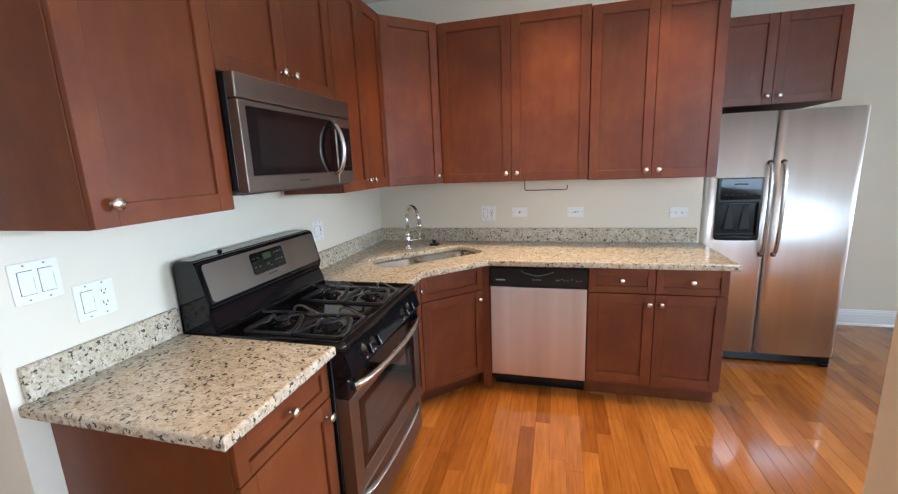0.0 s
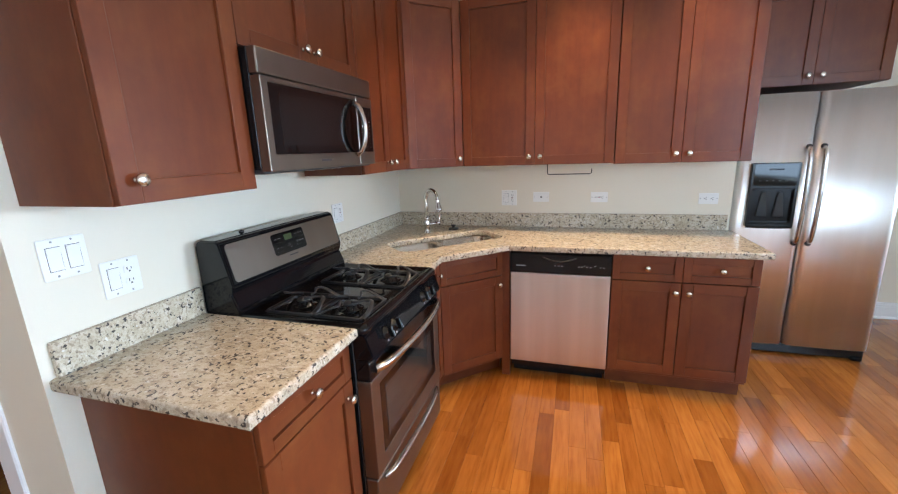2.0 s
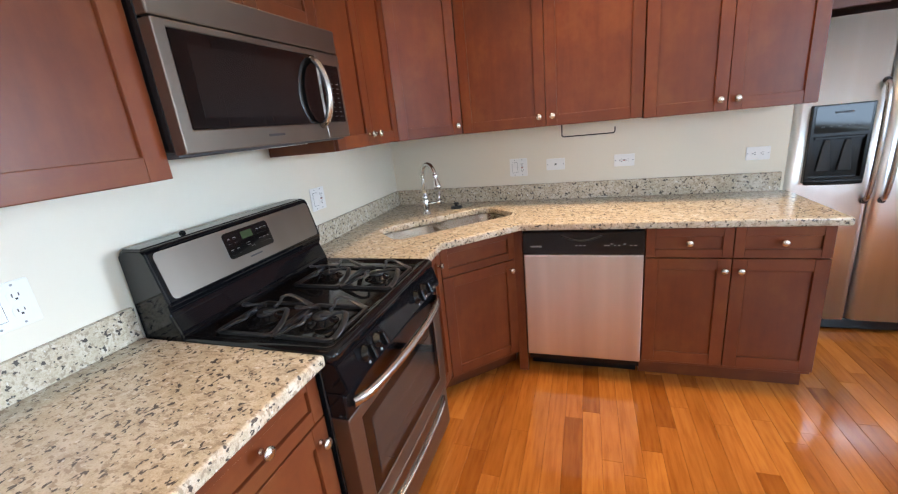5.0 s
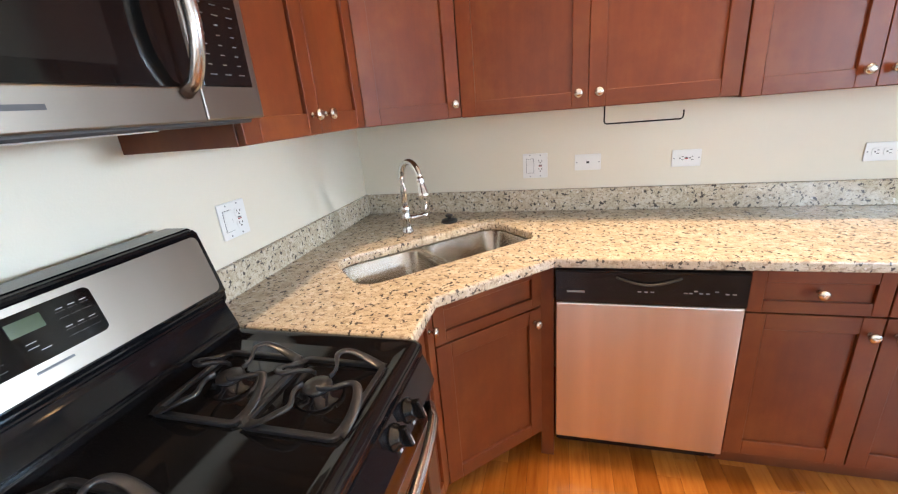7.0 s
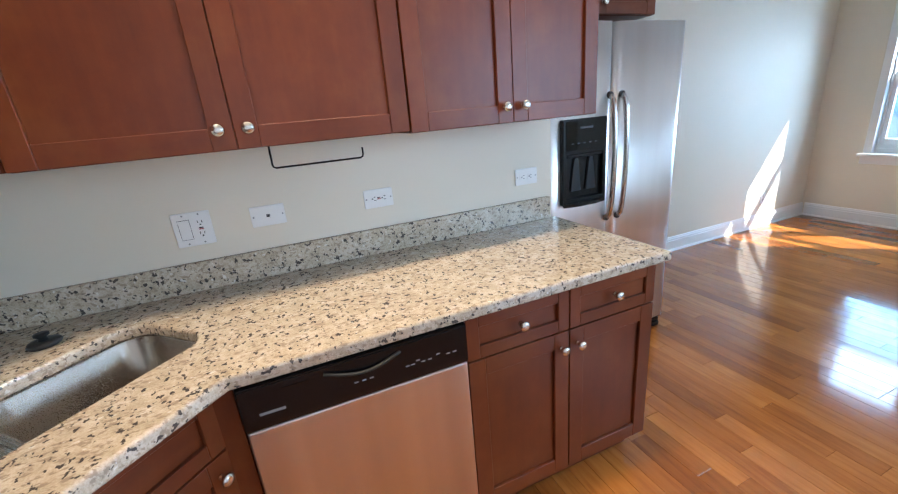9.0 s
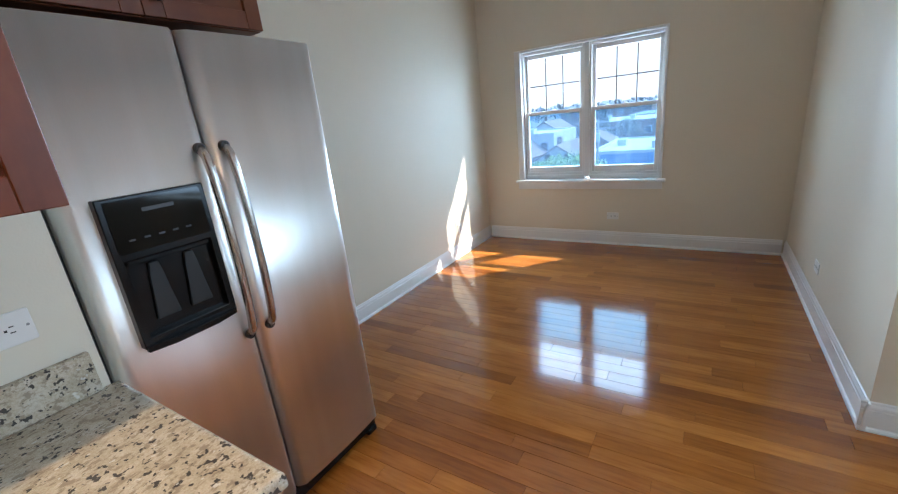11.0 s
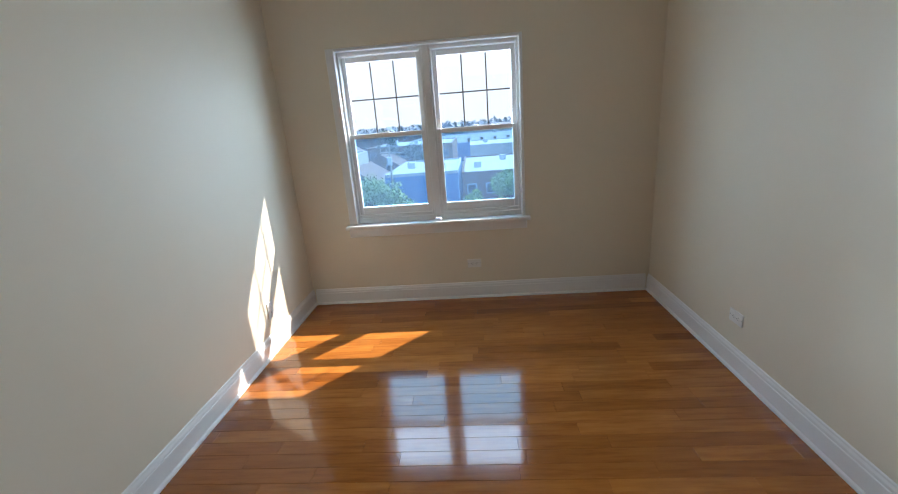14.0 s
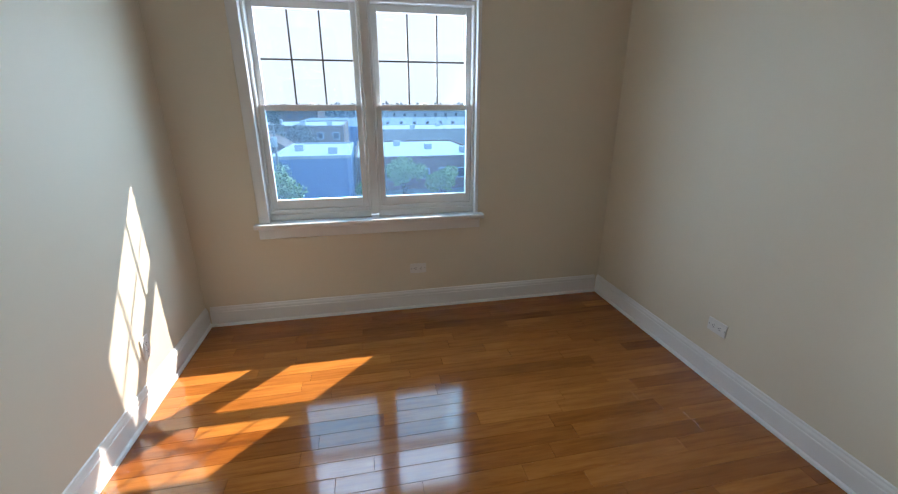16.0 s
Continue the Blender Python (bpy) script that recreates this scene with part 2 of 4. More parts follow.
BLACK_GLASS = plain("black_glass", (0.004, 0.004, 0.004), 0.05, 0.0, 0.0, 0.2, spec=0.36)
IRON = plain("cast_iron", (0.016, 0.017, 0.02), 0.36, 0.0, 0.1, 0.25, 90)
GREY = plain("grey_body", (0.045, 0.045, 0.048), 0.45)
WHITE = plain("white_plastic", (0.8, 0.79, 0.76), 0.3, 0, 0, 0.03)
RED = plain("red_plastic", (0.35, 0.03, 0.03), 0.4)
SLOT = plain("dark_slot", (0.03, 0.028, 0.025), 0.5)
MARK = plain("pale_print", (0.3, 0.3, 0.3), 0.5)
KEY_PRINT = plain("dim_print", (0.14, 0.14, 0.14), 0.5)
LCD = plain("display_green", (0.045, 0.07, 0.03), 0.15)
RUBBER = plain("black_rubber", (0.01, 0.01, 0.01), 0.55)
BRONZE = plain("dark_wire", (0.02, 0.016, 0.014), 0.35, 0.6)
MUNTIN = plain("dark_grille", (0.03, 0.03, 0.032), 0.45)
GLASS = glass("window_glass", (0.93, 0.97, 1.0))
# lower panes: tint and painted haze tone down the bright view
GLASS_LOW = glass("hazed_lower_glass", (0.5, 0.64, 0.7), 0.024)


# ---- mesh helpers ----
def box(bm, a, b, bev=0.0, seg=1, idx=0):
    vs = [bm.verts.new((x, y, z)) for x in (a[0], b[0]) for y in (a[1], b[1]) for z in (a[2], b[2])]
    fs = [bm.faces.new([vs[i] for i in q]) for q in ((0, 1, 3, 2), (4, 6, 7, 5), (0, 4, 5, 1), (2, 3, 7, 6), (0, 2, 6, 4), (1, 5, 7, 3))]
    for f in fs:
        f.material_index = idx
    if bev:
        es = list({e for f in fs for e in f.edges})
        bmesh.ops.bevel(bm, geom=es, offset=bev, segments=seg, affect="EDGES", profile=0.5, material=-1)
    return bm


def cuboid(a, b, bev=0.0, seg=1):
    return box(bmesh.new(), a, b, bev, seg)


def prism(bm, pts, lo, hi, axis="z", bev=0.0, seg=1):
    def place(p, h):
        return {"z": (p[0], p[1], h), "y": (p[0], h, p[1]), "x": (h, p[0], p[1])}[axis]
    va = [bm.verts.new(place(p, lo)) for p in pts]
    vb = [bm.verts.new(place(p, hi)) for p in pts]
    k = len(pts)
    fs = [bm.faces.new(va[::-1]), bm.faces.new(vb)]
    fs += [bm.faces.new((va[i], va[(i + 1) % k], vb[(i + 1) % k], vb[i])) for i in range(k)]
    if bev:
        bmesh.ops.bevel(bm, geom=list({e for f in fs for e in f.edges}), offset=bev, segments=seg, affect="EDGES", material=-1)
    bmesh.ops.recalc_face_normals(bm, faces=bm.faces)
    return bm


def lathe(bm, profile, at, axis=(0, 0, 1), seg=20):
    rot = Vector((0, 0, 1)).rotation_difference(Vector(axis)).to_matrix()
    rings = []
    for r, h in profile:
        rings.append([bm.verts.new(Vector(at) + rot @ Vector((max(r, 1e-4) * math.cos(2 * math.pi * i / seg), max(r, 1e-4) * math.sin(2 * math.pi * i / seg), h))) for i in range(seg)])
    for p, q in zip(rings, rings[1:]):
        for i in range(seg):
            bm.faces.new((p[i], p[(i + 1) % seg], q[(i + 1) % seg], q[i])).smooth = True
    bm.faces.new(rings[0][::-1])
    bm.faces.new(rings[-1])
    return bm


def tube(bm, pts, radius, seg=10, flat=1.0, up=(0, 0, 1)):
    """A bar along pts; radius a number or one for each point; flat squashes it along up."""
    pts = [Vector(p) for p in pts]
    rad = radius if isinstance(radius, (list, tuple)) else [radius] * len(pts)
    rings = []
    for i, p in enumerate(pts):
        way = (pts[min(i + 1, len(pts) - 1)] - pts[max(i - 1, 0)]).normalized()
        side = way.cross(Vector(up))
        side = side.normalized() if side.length > 1e-4 else Vector((1, 0, 0))
        top = side.cross(way).normalized()
        rings.append([bm.verts.new(p + side * (rad[i] * math.cos(2 * math.pi * k / seg)) + top * (rad[i] * flat * math.sin(2 * math.pi * k / seg))) for k in range(seg)])
    for p, q in zip(rings, rings[1:]):
        for k in range(seg):
            bm.faces.new((p[k], p[(k + 1) % seg], q[(k + 1) % seg], q[k])).smooth = True
    bm.faces.new(rings[0])
    bm.faces.new(rings[-1][::-1])
    bmesh.ops.recalc_face_normals(bm, faces=bm.faces)
    return bm


def rounded(x0, y0, x1, y1, r, k=6):
    out = []
    for cx, cy, a in ((x1 - r, y1 - r, 0), (x0 + r, y1 - r, 90), (x0 + r, y0 + r, 180), (x1 - r, y0 + r, 270)):
        out += [(cx + r * math.cos(radians(a + 90 * i / k)), cy + r * math.sin(radians(a + 90 * i / k))) for i in range(k + 1)]
    return out


def link(name, bm, *mats):
    me = bpy.data.meshes.new(name)
    bm.to_mesh(me)
    bm.free()
    for m in mats:
        me.materials.append(m)
    return new(name, me)


def part(name, bm, mat, parent, label=""):
    ob = link(name, bm, *(mat if isinstance(mat, tuple) else (mat,)))
    ob.parent = parent
    return tagged(ob, label)


def thing(name, m, label, category, group=""):
    ob = new(name)
    ob.empty_display_size = 0.1
    ob.matrix_world = m
    return tagged(ob, label, category, group)


def structure(name, bm, *mats):
    return tagged(link(name, bm, *mats), kind="structure")


# ---- setting ----
CEILING = 2.74
NX = 0.995      # north wall of the dining end
EX = 6.535      # window wall
SX = -1.905     # south wall of the dining end
base, lid = bmesh.new(), bmesh.new()
for x0, y0, x1, y1 in ((-3.24, -6.2, -0.1, -0.76), (-0.1, -6.2, 2.32, 1.2), (2.32, -6.2, 4.34, 1.195), (4.34, -2.045, 6.78, 1.195)):
    box(base, (x0, y0, -0.3), (x1, y1, -0.019))
    box(lid, (x0, y0, CEILING), (x1, y1, CEILING + 0.25))
structure("ground_floor", base, SUBFLOOR)
structure("ceiling", lid, CEIL)
structure("wall_kitchen_north", cuboid((-0.245, 0, -0.02), (2.372, 1.2, CEILING)), WALL)
structure("wall_kitchen_west", cuboid((-0.245, -2.49, -0.02), (-0.02, 0, CEILING)), WALL)
structure("wall_north", cuboid((2.372, NX, -0.02), (6.9, NX + 0.2, CEILING)), WALL)
structure("wall_south", cuboid((4.2, SX - 0.14, -0.02), (6.9, SX, CEILING)), WALL)
# east wall of the living end with its window
bm = bmesh.new()
for a, b in (((-6.05, -0.02), (-5.3, CEILING)), ((-2.4, -0.02), (SX - 0.14, CEILING)), ((-5.3, -0.02), (-2.4, 0.95)), ((-5.3, 2.3), (-2.4, CEILING))):
    box(bm, (4.2, a[0], a[1]), (4.34, b[0], b[1]))
structure("wall_living_east", bm, WALL)
structure("wall_stub", cuboid((2.25, -2.5, -0.02), (2.39, SX, CEILING)), WALL)
# unseen slab added to keep direct sun out of the living window
structure("sun_blocker", cuboid((4.345, -6.2, 2.42), (5.9, -2.06, 2.62)), CEIL)
# the doorway side west of the kitchen
structure("wall_doorway", cuboid((-3.1, -2.475, -0.02), (-1.15, -2.335, CEILING)), WALL)
structure("wall_doorway_head", cuboid((-1.15, -2.475, 2.06), (-0.245, -2.335, CEILING)), WALL)
structure("wall_store_north", cuboid((-3.1, -0.9, -0.02), (-0.245, -0.76, CEILING)), WALL)
structure("wall_far_west", cuboid((-3.24, -6.05, -0.02), (-3.1, -0.76, CEILING)), WALL)
bm = bmesh.new()
box(bm, (-0.325, -2.5, 0), (-0.2455, -2.4755, 2.13), 0.004)
box(bm, (-1.23, -2.5, 0), (-1.15, -2.4755, 2.13), 0.004)
box(bm, (-1.15, -2.5, 2.05), (-0.325, -2.4755, 2.13), 0.004)
box(bm, (-0.35, -2.475, 0), (-0.2455, -2.34, 2.05), 0.003)
structure("trim_doorway", bm, TRIM)
# living-room end behind the start of the walk; unseen opening added for light
bm = bmesh.new()
for a, b in (((-3.1, 0), (0.2, CEILING)), ((1.4, 0), (4.34, CEILING)), ((0.2, 0), (1.4, 0.9)), ((0.2, 2.1), (1.4, CEILING))):
    box(bm, (a[0], -6.2, a[1] - (0.02 if a[1] == 0 else 0)), (b[0], -6.05, b[1]))
structure("wall_living_south", bm, WALL)

# window wall
WY0, WY1, WZ0, WZ1 = -0.89, 0.575, 0.70, 2.06
bm = bmesh.new()
box(bm, (EX, SX, -0.02), (6.78, WY0, CEILING))
box(bm, (EX, WY1, -0.02), (6.78, NX, CEILING))
box(bm, (EX, WY0, -0.02), (6.78, WY1, WZ0 - 0.03))
box(bm, (EX, WY0, WZ1), (6.78, WY1, CEILING))
structure("wall_east", bm, WALL)


def sash(bm, x, y0, y1, z0, z1, side, low, top):
    """One sash: two stiles, a bottom and a top rail."""
    box(bm, (x - 0.018, y0, z0), (x + 0.018, y0 + side, z1), 0.003)
    box(bm, (x - 0.018, y1 - side, z0), (x + 0.018, y1, z1), 0.003)
    box(bm, (x - 0.016, y0 + side, z0), (x + 0.016, y1 - side, z0 + low), 0.003)
    box(bm, (x - 0.016, y0 + side, z1 - top), (x + 0.016, y1 - side, z1), 0.003)
    return bm


def window_unit(parent, y0, y1):
    bm = bmesh.new()
    x0, x1, z0, z1 = 6.585, 6.70, 0.745, 2.035
    box(bm, (x0, y0, z0), (x1, y0 + 0.018, z1), 0.003)
    box(bm, (x0, y1 - 0.018, z0), (x1, y1, z1), 0.003)
    box(bm, (x0, y0 + 0.018, z1 - 0.028), (x1, y1 - 0.018, z1), 0.003)
    box(bm, (x0, y0 + 0.018, z0), (x1, y1 - 0.018, z0 + 0.028), 0.003)
    box(bm, (6.578, y0, 0.7025), (x1, y1, z0), 0.003)
    part("window_frame", bm, TRIM, parent)
    a, b = y0 + 0.019, y1 - 0.019
    low = part("lower_sash", sash(bmesh.new(), 6.615, a, b, 0.774, 1.43, 0.034, 0.062, 0.036), TRIM, parent)
    up = part("upper_sash", sash(bmesh.new(), 6.655, a, b, 1.395, 2.006, 0.034, 0.034, 0.042), TRIM, parent)
    p = part("pane", cuboid((6.613, a + 0.034, 0.836), (6.617, b - 0.034, 1.394)), GLASS_LOW, low, "clear glass tinted for the bluish haze outside")
    q = part("pane", cuboid((6.653, a + 0.034, 1.429), (6.657, b - 0.034, 1.964)), GLASS, up)
    for g in (p, q):
        g.visible_shadow = False
    w = (b - a - 0.068) / 3
    for i in (1, 2):
        part("grille_bar", cuboid((6.6585, a + 0.034 + i * w - 0.005, 1.429), (6.6645, a + 0.034 + i * w + 0.005, 1.964)), MUNTIN, up, "thin dark grille bar")
    part("grille_bar", cuboid((6.6655, a + 0.034, 1.686), (6.6705, b - 0.034, 1.696)), MUNTIN, up, "thin dark grille bar")
    bm = bmesh.new()
    lathe(bm, [(0.012, 0), (0.012, 0.006), (0.006, 0.012)], (6.62, (a + b) / 2, 1.43))
    box(bm, (6.612, (a + b) / 2 - 0.02, 1.4305), (6.626, (a + b) / 2 + 0.02, 1.437), 0.002)
    part("sash_lock", bm, TRIM, low)


win = tagged(new("window_1"), "white double-hung twin window with dark grilles over a city view", "window", kind="structure")
window_unit(win, -0.145, 0.51)
window_unit(win, -0.865, -0.197)
bm = bmesh.new()
box(bm, (6.575, -0.1965, 0.72), (6.71, -0.1455, 2.045), 0.004)
part("mullion", bm, TRIM, win)
bm = bmesh.new()
box(bm, (6.5355, 0.5105, 0.70), (6.71, 0.5745, 2.058), 0.003)
box(bm, (6.5355, -0.8895, 0.70), (6.71, -0.8655, 2.058), 0.003)
box(bm, (6.5355, -0.8655, 2.0355), (6.71, 0.5105, 2.0585), 0.003)
part("jamb", bm, TRIM, win)
part("sill", cuboid((6.48, -0.925, 0.672), (6.72, 0.6, 0.702), 0.006, 2), TRIM, win)
part("apron", cuboid((6.513, -0.9, 0.6), (6.5345, 0.58, 0.6715), 0.003), TRIM, win)


def skirting(name, a, b, out):
    """A skirting board from a to b with its cap and shoe; out is the way into the room."""
    a, b, out = Vector((*a, 0)), Vector((*b, 0)), Vector((*out, 0))
    prof = [(0.0005, 0), (0.026, 0), (0.026, 0.006), (0.022, 0.014), (0.0145, 0.019), (0.0145, 0.1), (0.011, 0.104), (0.013, 0.108), (0.012, 0.118), (0.007, 0.128), (0.006, 0.136), (0.0005, 0.14)]
    bm = bmesh.new()
    ra = [bm.verts.new(a + out * d + Vector((0, 0, h))) for d, h in prof]
    rb = [bm.verts.new(b + out * d + Vector((0, 0, h))) for d, h in prof]
    k = len(prof)
    for i in range(k):
        bm.faces.new((ra[i], ra[(i + 1) % k], rb[(i + 1) % k], rb[i]))
    bm.faces.new(ra)
    bm.faces.new(rb[::-1])
    bmesh.ops.recalc_face_normals(bm, faces=bm.faces)
    return structure(name, bm, TRIM)


skirting("baseboard_north", (2.375, NX), (EX - 0.003, NX), (0, -1))
skirting("baseboard_east", (EX, NX - 0.027), (EX, SX + 0.027), (-1, 0))
skirting("baseboard_south", (4.174, SX), (EX - 0.003, SX), (0, 1))
skirting("baseboard_living_east", (4.2, SX + 0.027), (4.2, -6.0), (-1, 0))
skirting("baseboard_doorway", (-3.0, -2.475), (-1.24, -2.475), (0, -1))
skirting("baseboard_stub", (-0.04, -2.49), (-0.2, -2.49), (0, -1))


# ---- warm downlights let into the kitchen ceiling ----
GLOW = bpy.data.materials.new("lamp_glow")
GLOW.use_nodes = True
setp(GLOW.node_tree.nodes["Principled BSDF"], (0.9, 0.8, 0.6), 0.5)
GLOW.node_tree.nodes["Principled BSDF"].inputs["Emission Color"].default_value = (1.0, 0.66, 0.34, 1)
GLOW.node_tree.nodes["Principled BSDF"].inputs["Emission Strength"].default_value = 6.0
for x, y in ((0.8, -0.8), (1.4, -0.64), (2.05, -0.64), (1.05, -2.2), (1.9, -2.2)):
    ob = thing("ceiling_downlight", pose(x, y, CEILING), "round white recessed ceiling downlight glowing warm", "ceiling light", "kitchen downlights")
    part("trim_ring", lathe(bmesh.new(), [(0.085, 0), (0.085, 0.004), (0.066, 0.008), (0.064, 0.0005)], (0, 0, 0), (0, 0, -1), 28), TRIM, ob)
    part("lamp_face", lathe(bmesh.new(), [(0.062, 0.001), (0.062, 0.003), (0.05, 0.004)], (0, 0, 0), (0, 0, -1), 24), GLOW, ob)
    la = bpy.data.lights.new("downlight", "SPOT")
    la.energy, la.color, la.spot_size, la.spot_blend, la.shadow_soft_size = 20, (1.0, 0.74, 0.46), radians(84), 1.0, 0.035
    lo = new("downlight", la)
    lo.matrix_world = look((x, y, CEILING - 0.02), (x, y, 0.01))


def ring_frame(outer, inner, y0, y1, bev):
    """One flat frame round an opening: outer and inner are x0, z0, x1, z1."""
    bm = bmesh.new()
    rows = []
    for (x0, z0, x1, z1), y in ((outer, y0), (inner, y0), (inner, y1), (outer, y1)):
        rows.append([bm.verts.new(p) for p in ((x0, y, z0), (x1, y, z0), (x1, y, z1), (x0, y, z1))])
    for k in range(4):
        p, q = rows[k], rows[(k + 1) % 4]
        for i in range(4):
            bm.faces.new((p[i], p[(i + 1) % 4], q[(i + 1) % 4], q[i]))
    bmesh.ops.recalc_face_normals(bm, faces=bm.faces)
    sharp = [e for e in bm.edges if e.calc_face_angle(0) > 1]
    bmesh.ops.bevel(bm, geom=sharp, offset=bev, segments=2, affect="EDGES", profile=0.5)
    return bm


# ---- kitchen joinery ----
def knob(parent, x, y, z):
    """A round nickel knob on a neck, standing out towards -y."""
    bm = lathe(bmesh.new(), [(0.0085, 0), (0.0085, 0.003), (0.0055, 0.006), (0.005, 0.013), (0.009, 0.0165), (0.0155, 0.021), (0.017, 0.0255), (0.0145, 0.03), (0.008, 0.0325), (0.001, 0.033)], (x, y, z), (0, -1, 0), 18)
    return part("knob", bm, NICKEL, parent, "round satin nickel knob")


def shaker(name, parent, x0, z0, x1, z1, y, at=None, rail=0.058):
    """A recessed-panel front whose face stands at y: the panel, two stiles, two rails and a knob."""
    t, bev = 0.019, 0.0016
    wide = (x1 - x0) > 1.6 * (z1 - z0)
    bm = cuboid((x0 + rail - 0.004, y + 0.012, z0 + rail - 0.004), (x1 - rail + 0.004, y + t - 0.002, z1 - rail + 0.004))
    d = part(name, bm, WOOD_H if wide else WOOD_V, parent)
    for xa, xb in ((x0, x0 + rail), (x1 - rail, x1)):
        part("stile", cuboid((xa, y, z0), (xb, y + t, z1), bev), WOOD_V, d)
    for za, zb in ((z0, z0 + rail), (z1 - rail, z1)):
        part("rail", cuboid((x0 + rail + 0.0002, y + 0.0003, za), (x1 - rail - 0.0002, y + t, zb), bev), WOOD_H, d)
    if at:
        knob(d, at[0], y, at[1])
    return d


def carcass(parent, w, d, z0, z1, kick=False):
    """The cabinet's box with open-edge frame; its front is at -d."""
    bm = bmesh.new()
    box(bm, (0.0005, -d, z0), (w - 0.0005, -0.002, z1), 0.0015)
    ob = part("body", bm, WOOD_V, parent)
    if kick:
        part("toe_kick", cuboid((0.0005, -d + 0.075, 0.0), (w - 0.0005, -0.01, z0 - 0.0005)), WOOD_H, parent)
    return ob


UP0, UP1 = 1.388, 2.432
G = 0.0022


def upper_double(m, w, d, z0, z1, label, split=None):
    ob = thing("wall_cabinet", m, label, "cabinet", "cherry wall cabinets")
    carcass(ob, w, d - 0.021, z0, z1)
    s = split or w / 2
    kz = z0 + 0.055
    shaker("door", ob, G, z0 + 0.002, s - G / 2, z1 - 0.002, -d, (s - 0.036, kz))
    shaker("door", ob, s + G / 2, z0 + 0.002, w - G, z1 - 0.002, -d, (s + 0.036, kz))
    return ob


def upper_single(m, w, d, z0, z1, label, at):
    ob = thing("wall_cabinet", m, label, "cabinet", "cherry wall cabinets")
    carcass(ob, w, d - 0.021, z0, z1)
    shaker("door", ob, G, z0 + 0.002, w - G, z1 - 0.002, -d, at)
    return ob


def west(y, z=0.0):
    return pose(-0.02, y, z, 0, 0, 90)


upper_single(west(-2.438), 0.446, 0.365, UP0 + 0.006, UP1, "tall single-door cherry wall cabinet at the end of the run", (0.05, UP0 + 0.066))
upper_double(west(-1.99), 0.752, 0.362, 1.842, UP1, "short two-door cherry cabinet above the microwave")
upper_double(west(-1.236), 0.608, 0.362, UP0 + 0.004, UP1, "two-door cherry wall cabinet between microwave and corner", 0.318)
upper_double(pose(0.622, 0, 0), 0.976, 0.33, UP0, UP1, "wide two-door cherry wall cabinet above the outlets", 0.485)
upper_double(pose(1.6, 0, 0), 0.738, 0.33, UP0 - 0.006, UP1 - 0.01, "two-door cherry wall cabinet beside the refrigerator", 0.374)
upper_double(pose(2.376, NX, 0), 0.815, NX - 0.19, 1.83, UP1 - 0.03, "deep two-door cherry cabinet over the refrigerator", 0.42)

# diagonal corner wall cabinet
cc = thing("wall_cabinet", pose(0, 0, 0), "diagonal corner cherry wall cabinet with one door", "cabinet", "cherry wall cabinets")
part("body", prism(bmesh.new(), [(-0.018, -0.002), (-0.018, -0.624), (0.318, -0.624), (0.619, -0.322), (0.619, -0.002)], UP0 + 0.002, UP1, "z", 0.0015), WOOD_V, cc)
cd = shaker("door", cc, -0.2, UP0 + 0.004, 0.2, UP1 - 0.002, -0.0215, (0.165, UP0 + 0.055))
cd.matrix_basis = pose(0.4685, -0.473, 0, 0, 0, 45)

BASE1, KICK = 0.874, 0.112


def base_cabinet(m, w, d, label, cols, kick=True, end=0.0):
    """cols: (x0, x1, knob x of the door) for each drawer with a door under it."""
    ob = thing("base_cabinet", m, label, "cabinet", "cherry base cabinets")
    carcass(ob, w, d - 0.021, KICK, BASE1, kick)
    for x0, x1, kx in cols:
        shaker("drawer_front", ob, x0, 0.722, x1, BASE1 - 0.004, -d, ((x0 + x1) / 2, 0.8), 0.042)
        shaker("door", ob, x0, KICK + 0.024, x1, 0.716, -d, (kx, 0.66))
    return ob


base_cabinet(west(-2.42), 0.444, 0.645, "cherry base cabinet with one drawer over one door", [(0.002, 0.442, 0.405)])
base_cabinet(pose(1.597, 0, 0), 0.755, 0.63, "cherry base cabinet with two drawers over two doors", [(0.002, 0.374, 0.342), (0.378, 0.753, 0.41)])
nb = thing("base_cabinet", west(-1.206), "narrow cherry base cabinet between range and sink corner", "cabinet", "cherry base cabinets")
carcass(nb, 0.27, 0.62, KICK, BASE1, True)
shaker("door", nb, 0.002, KICK + 0.024, 0.268, BASE1 - 0.004, -0.641, (0.225, 0.79))

# diagonal sink cabinet
sk = thing("sink_cabinet", pose(0, 0, 0), "diagonal cherry sink cabinet with false drawer and one door", "cabinet", "cherry base cabinets")
part("body", prism(bmesh.new(), [(-0.018, -0.002), (-0.018, -0.934), (0.6, -0.934), (0.935, -0.599), (0.935, -0.002)], KICK, 0.69, "z"), WOOD_V, sk)
part("toe_kick", prism(bmesh.new(), [(0.0, -0.01), (0.0, -0.9), (0.53, -0.9), (0.9, -0.53), (0.9, -0.01)], 0, KICK - 0.0005, "z"), WOOD_H, sk)
bm = bmesh.new()
box(bm, (-0.236, -0.0005, 0.69), (0.236, 0.018, BASE1 - 0.001))
ff = part("face_frame", bm, WOOD_H, sk)
ff.matrix_basis = pose(0.7685, -0.7675, 0, 0, 0, 45)
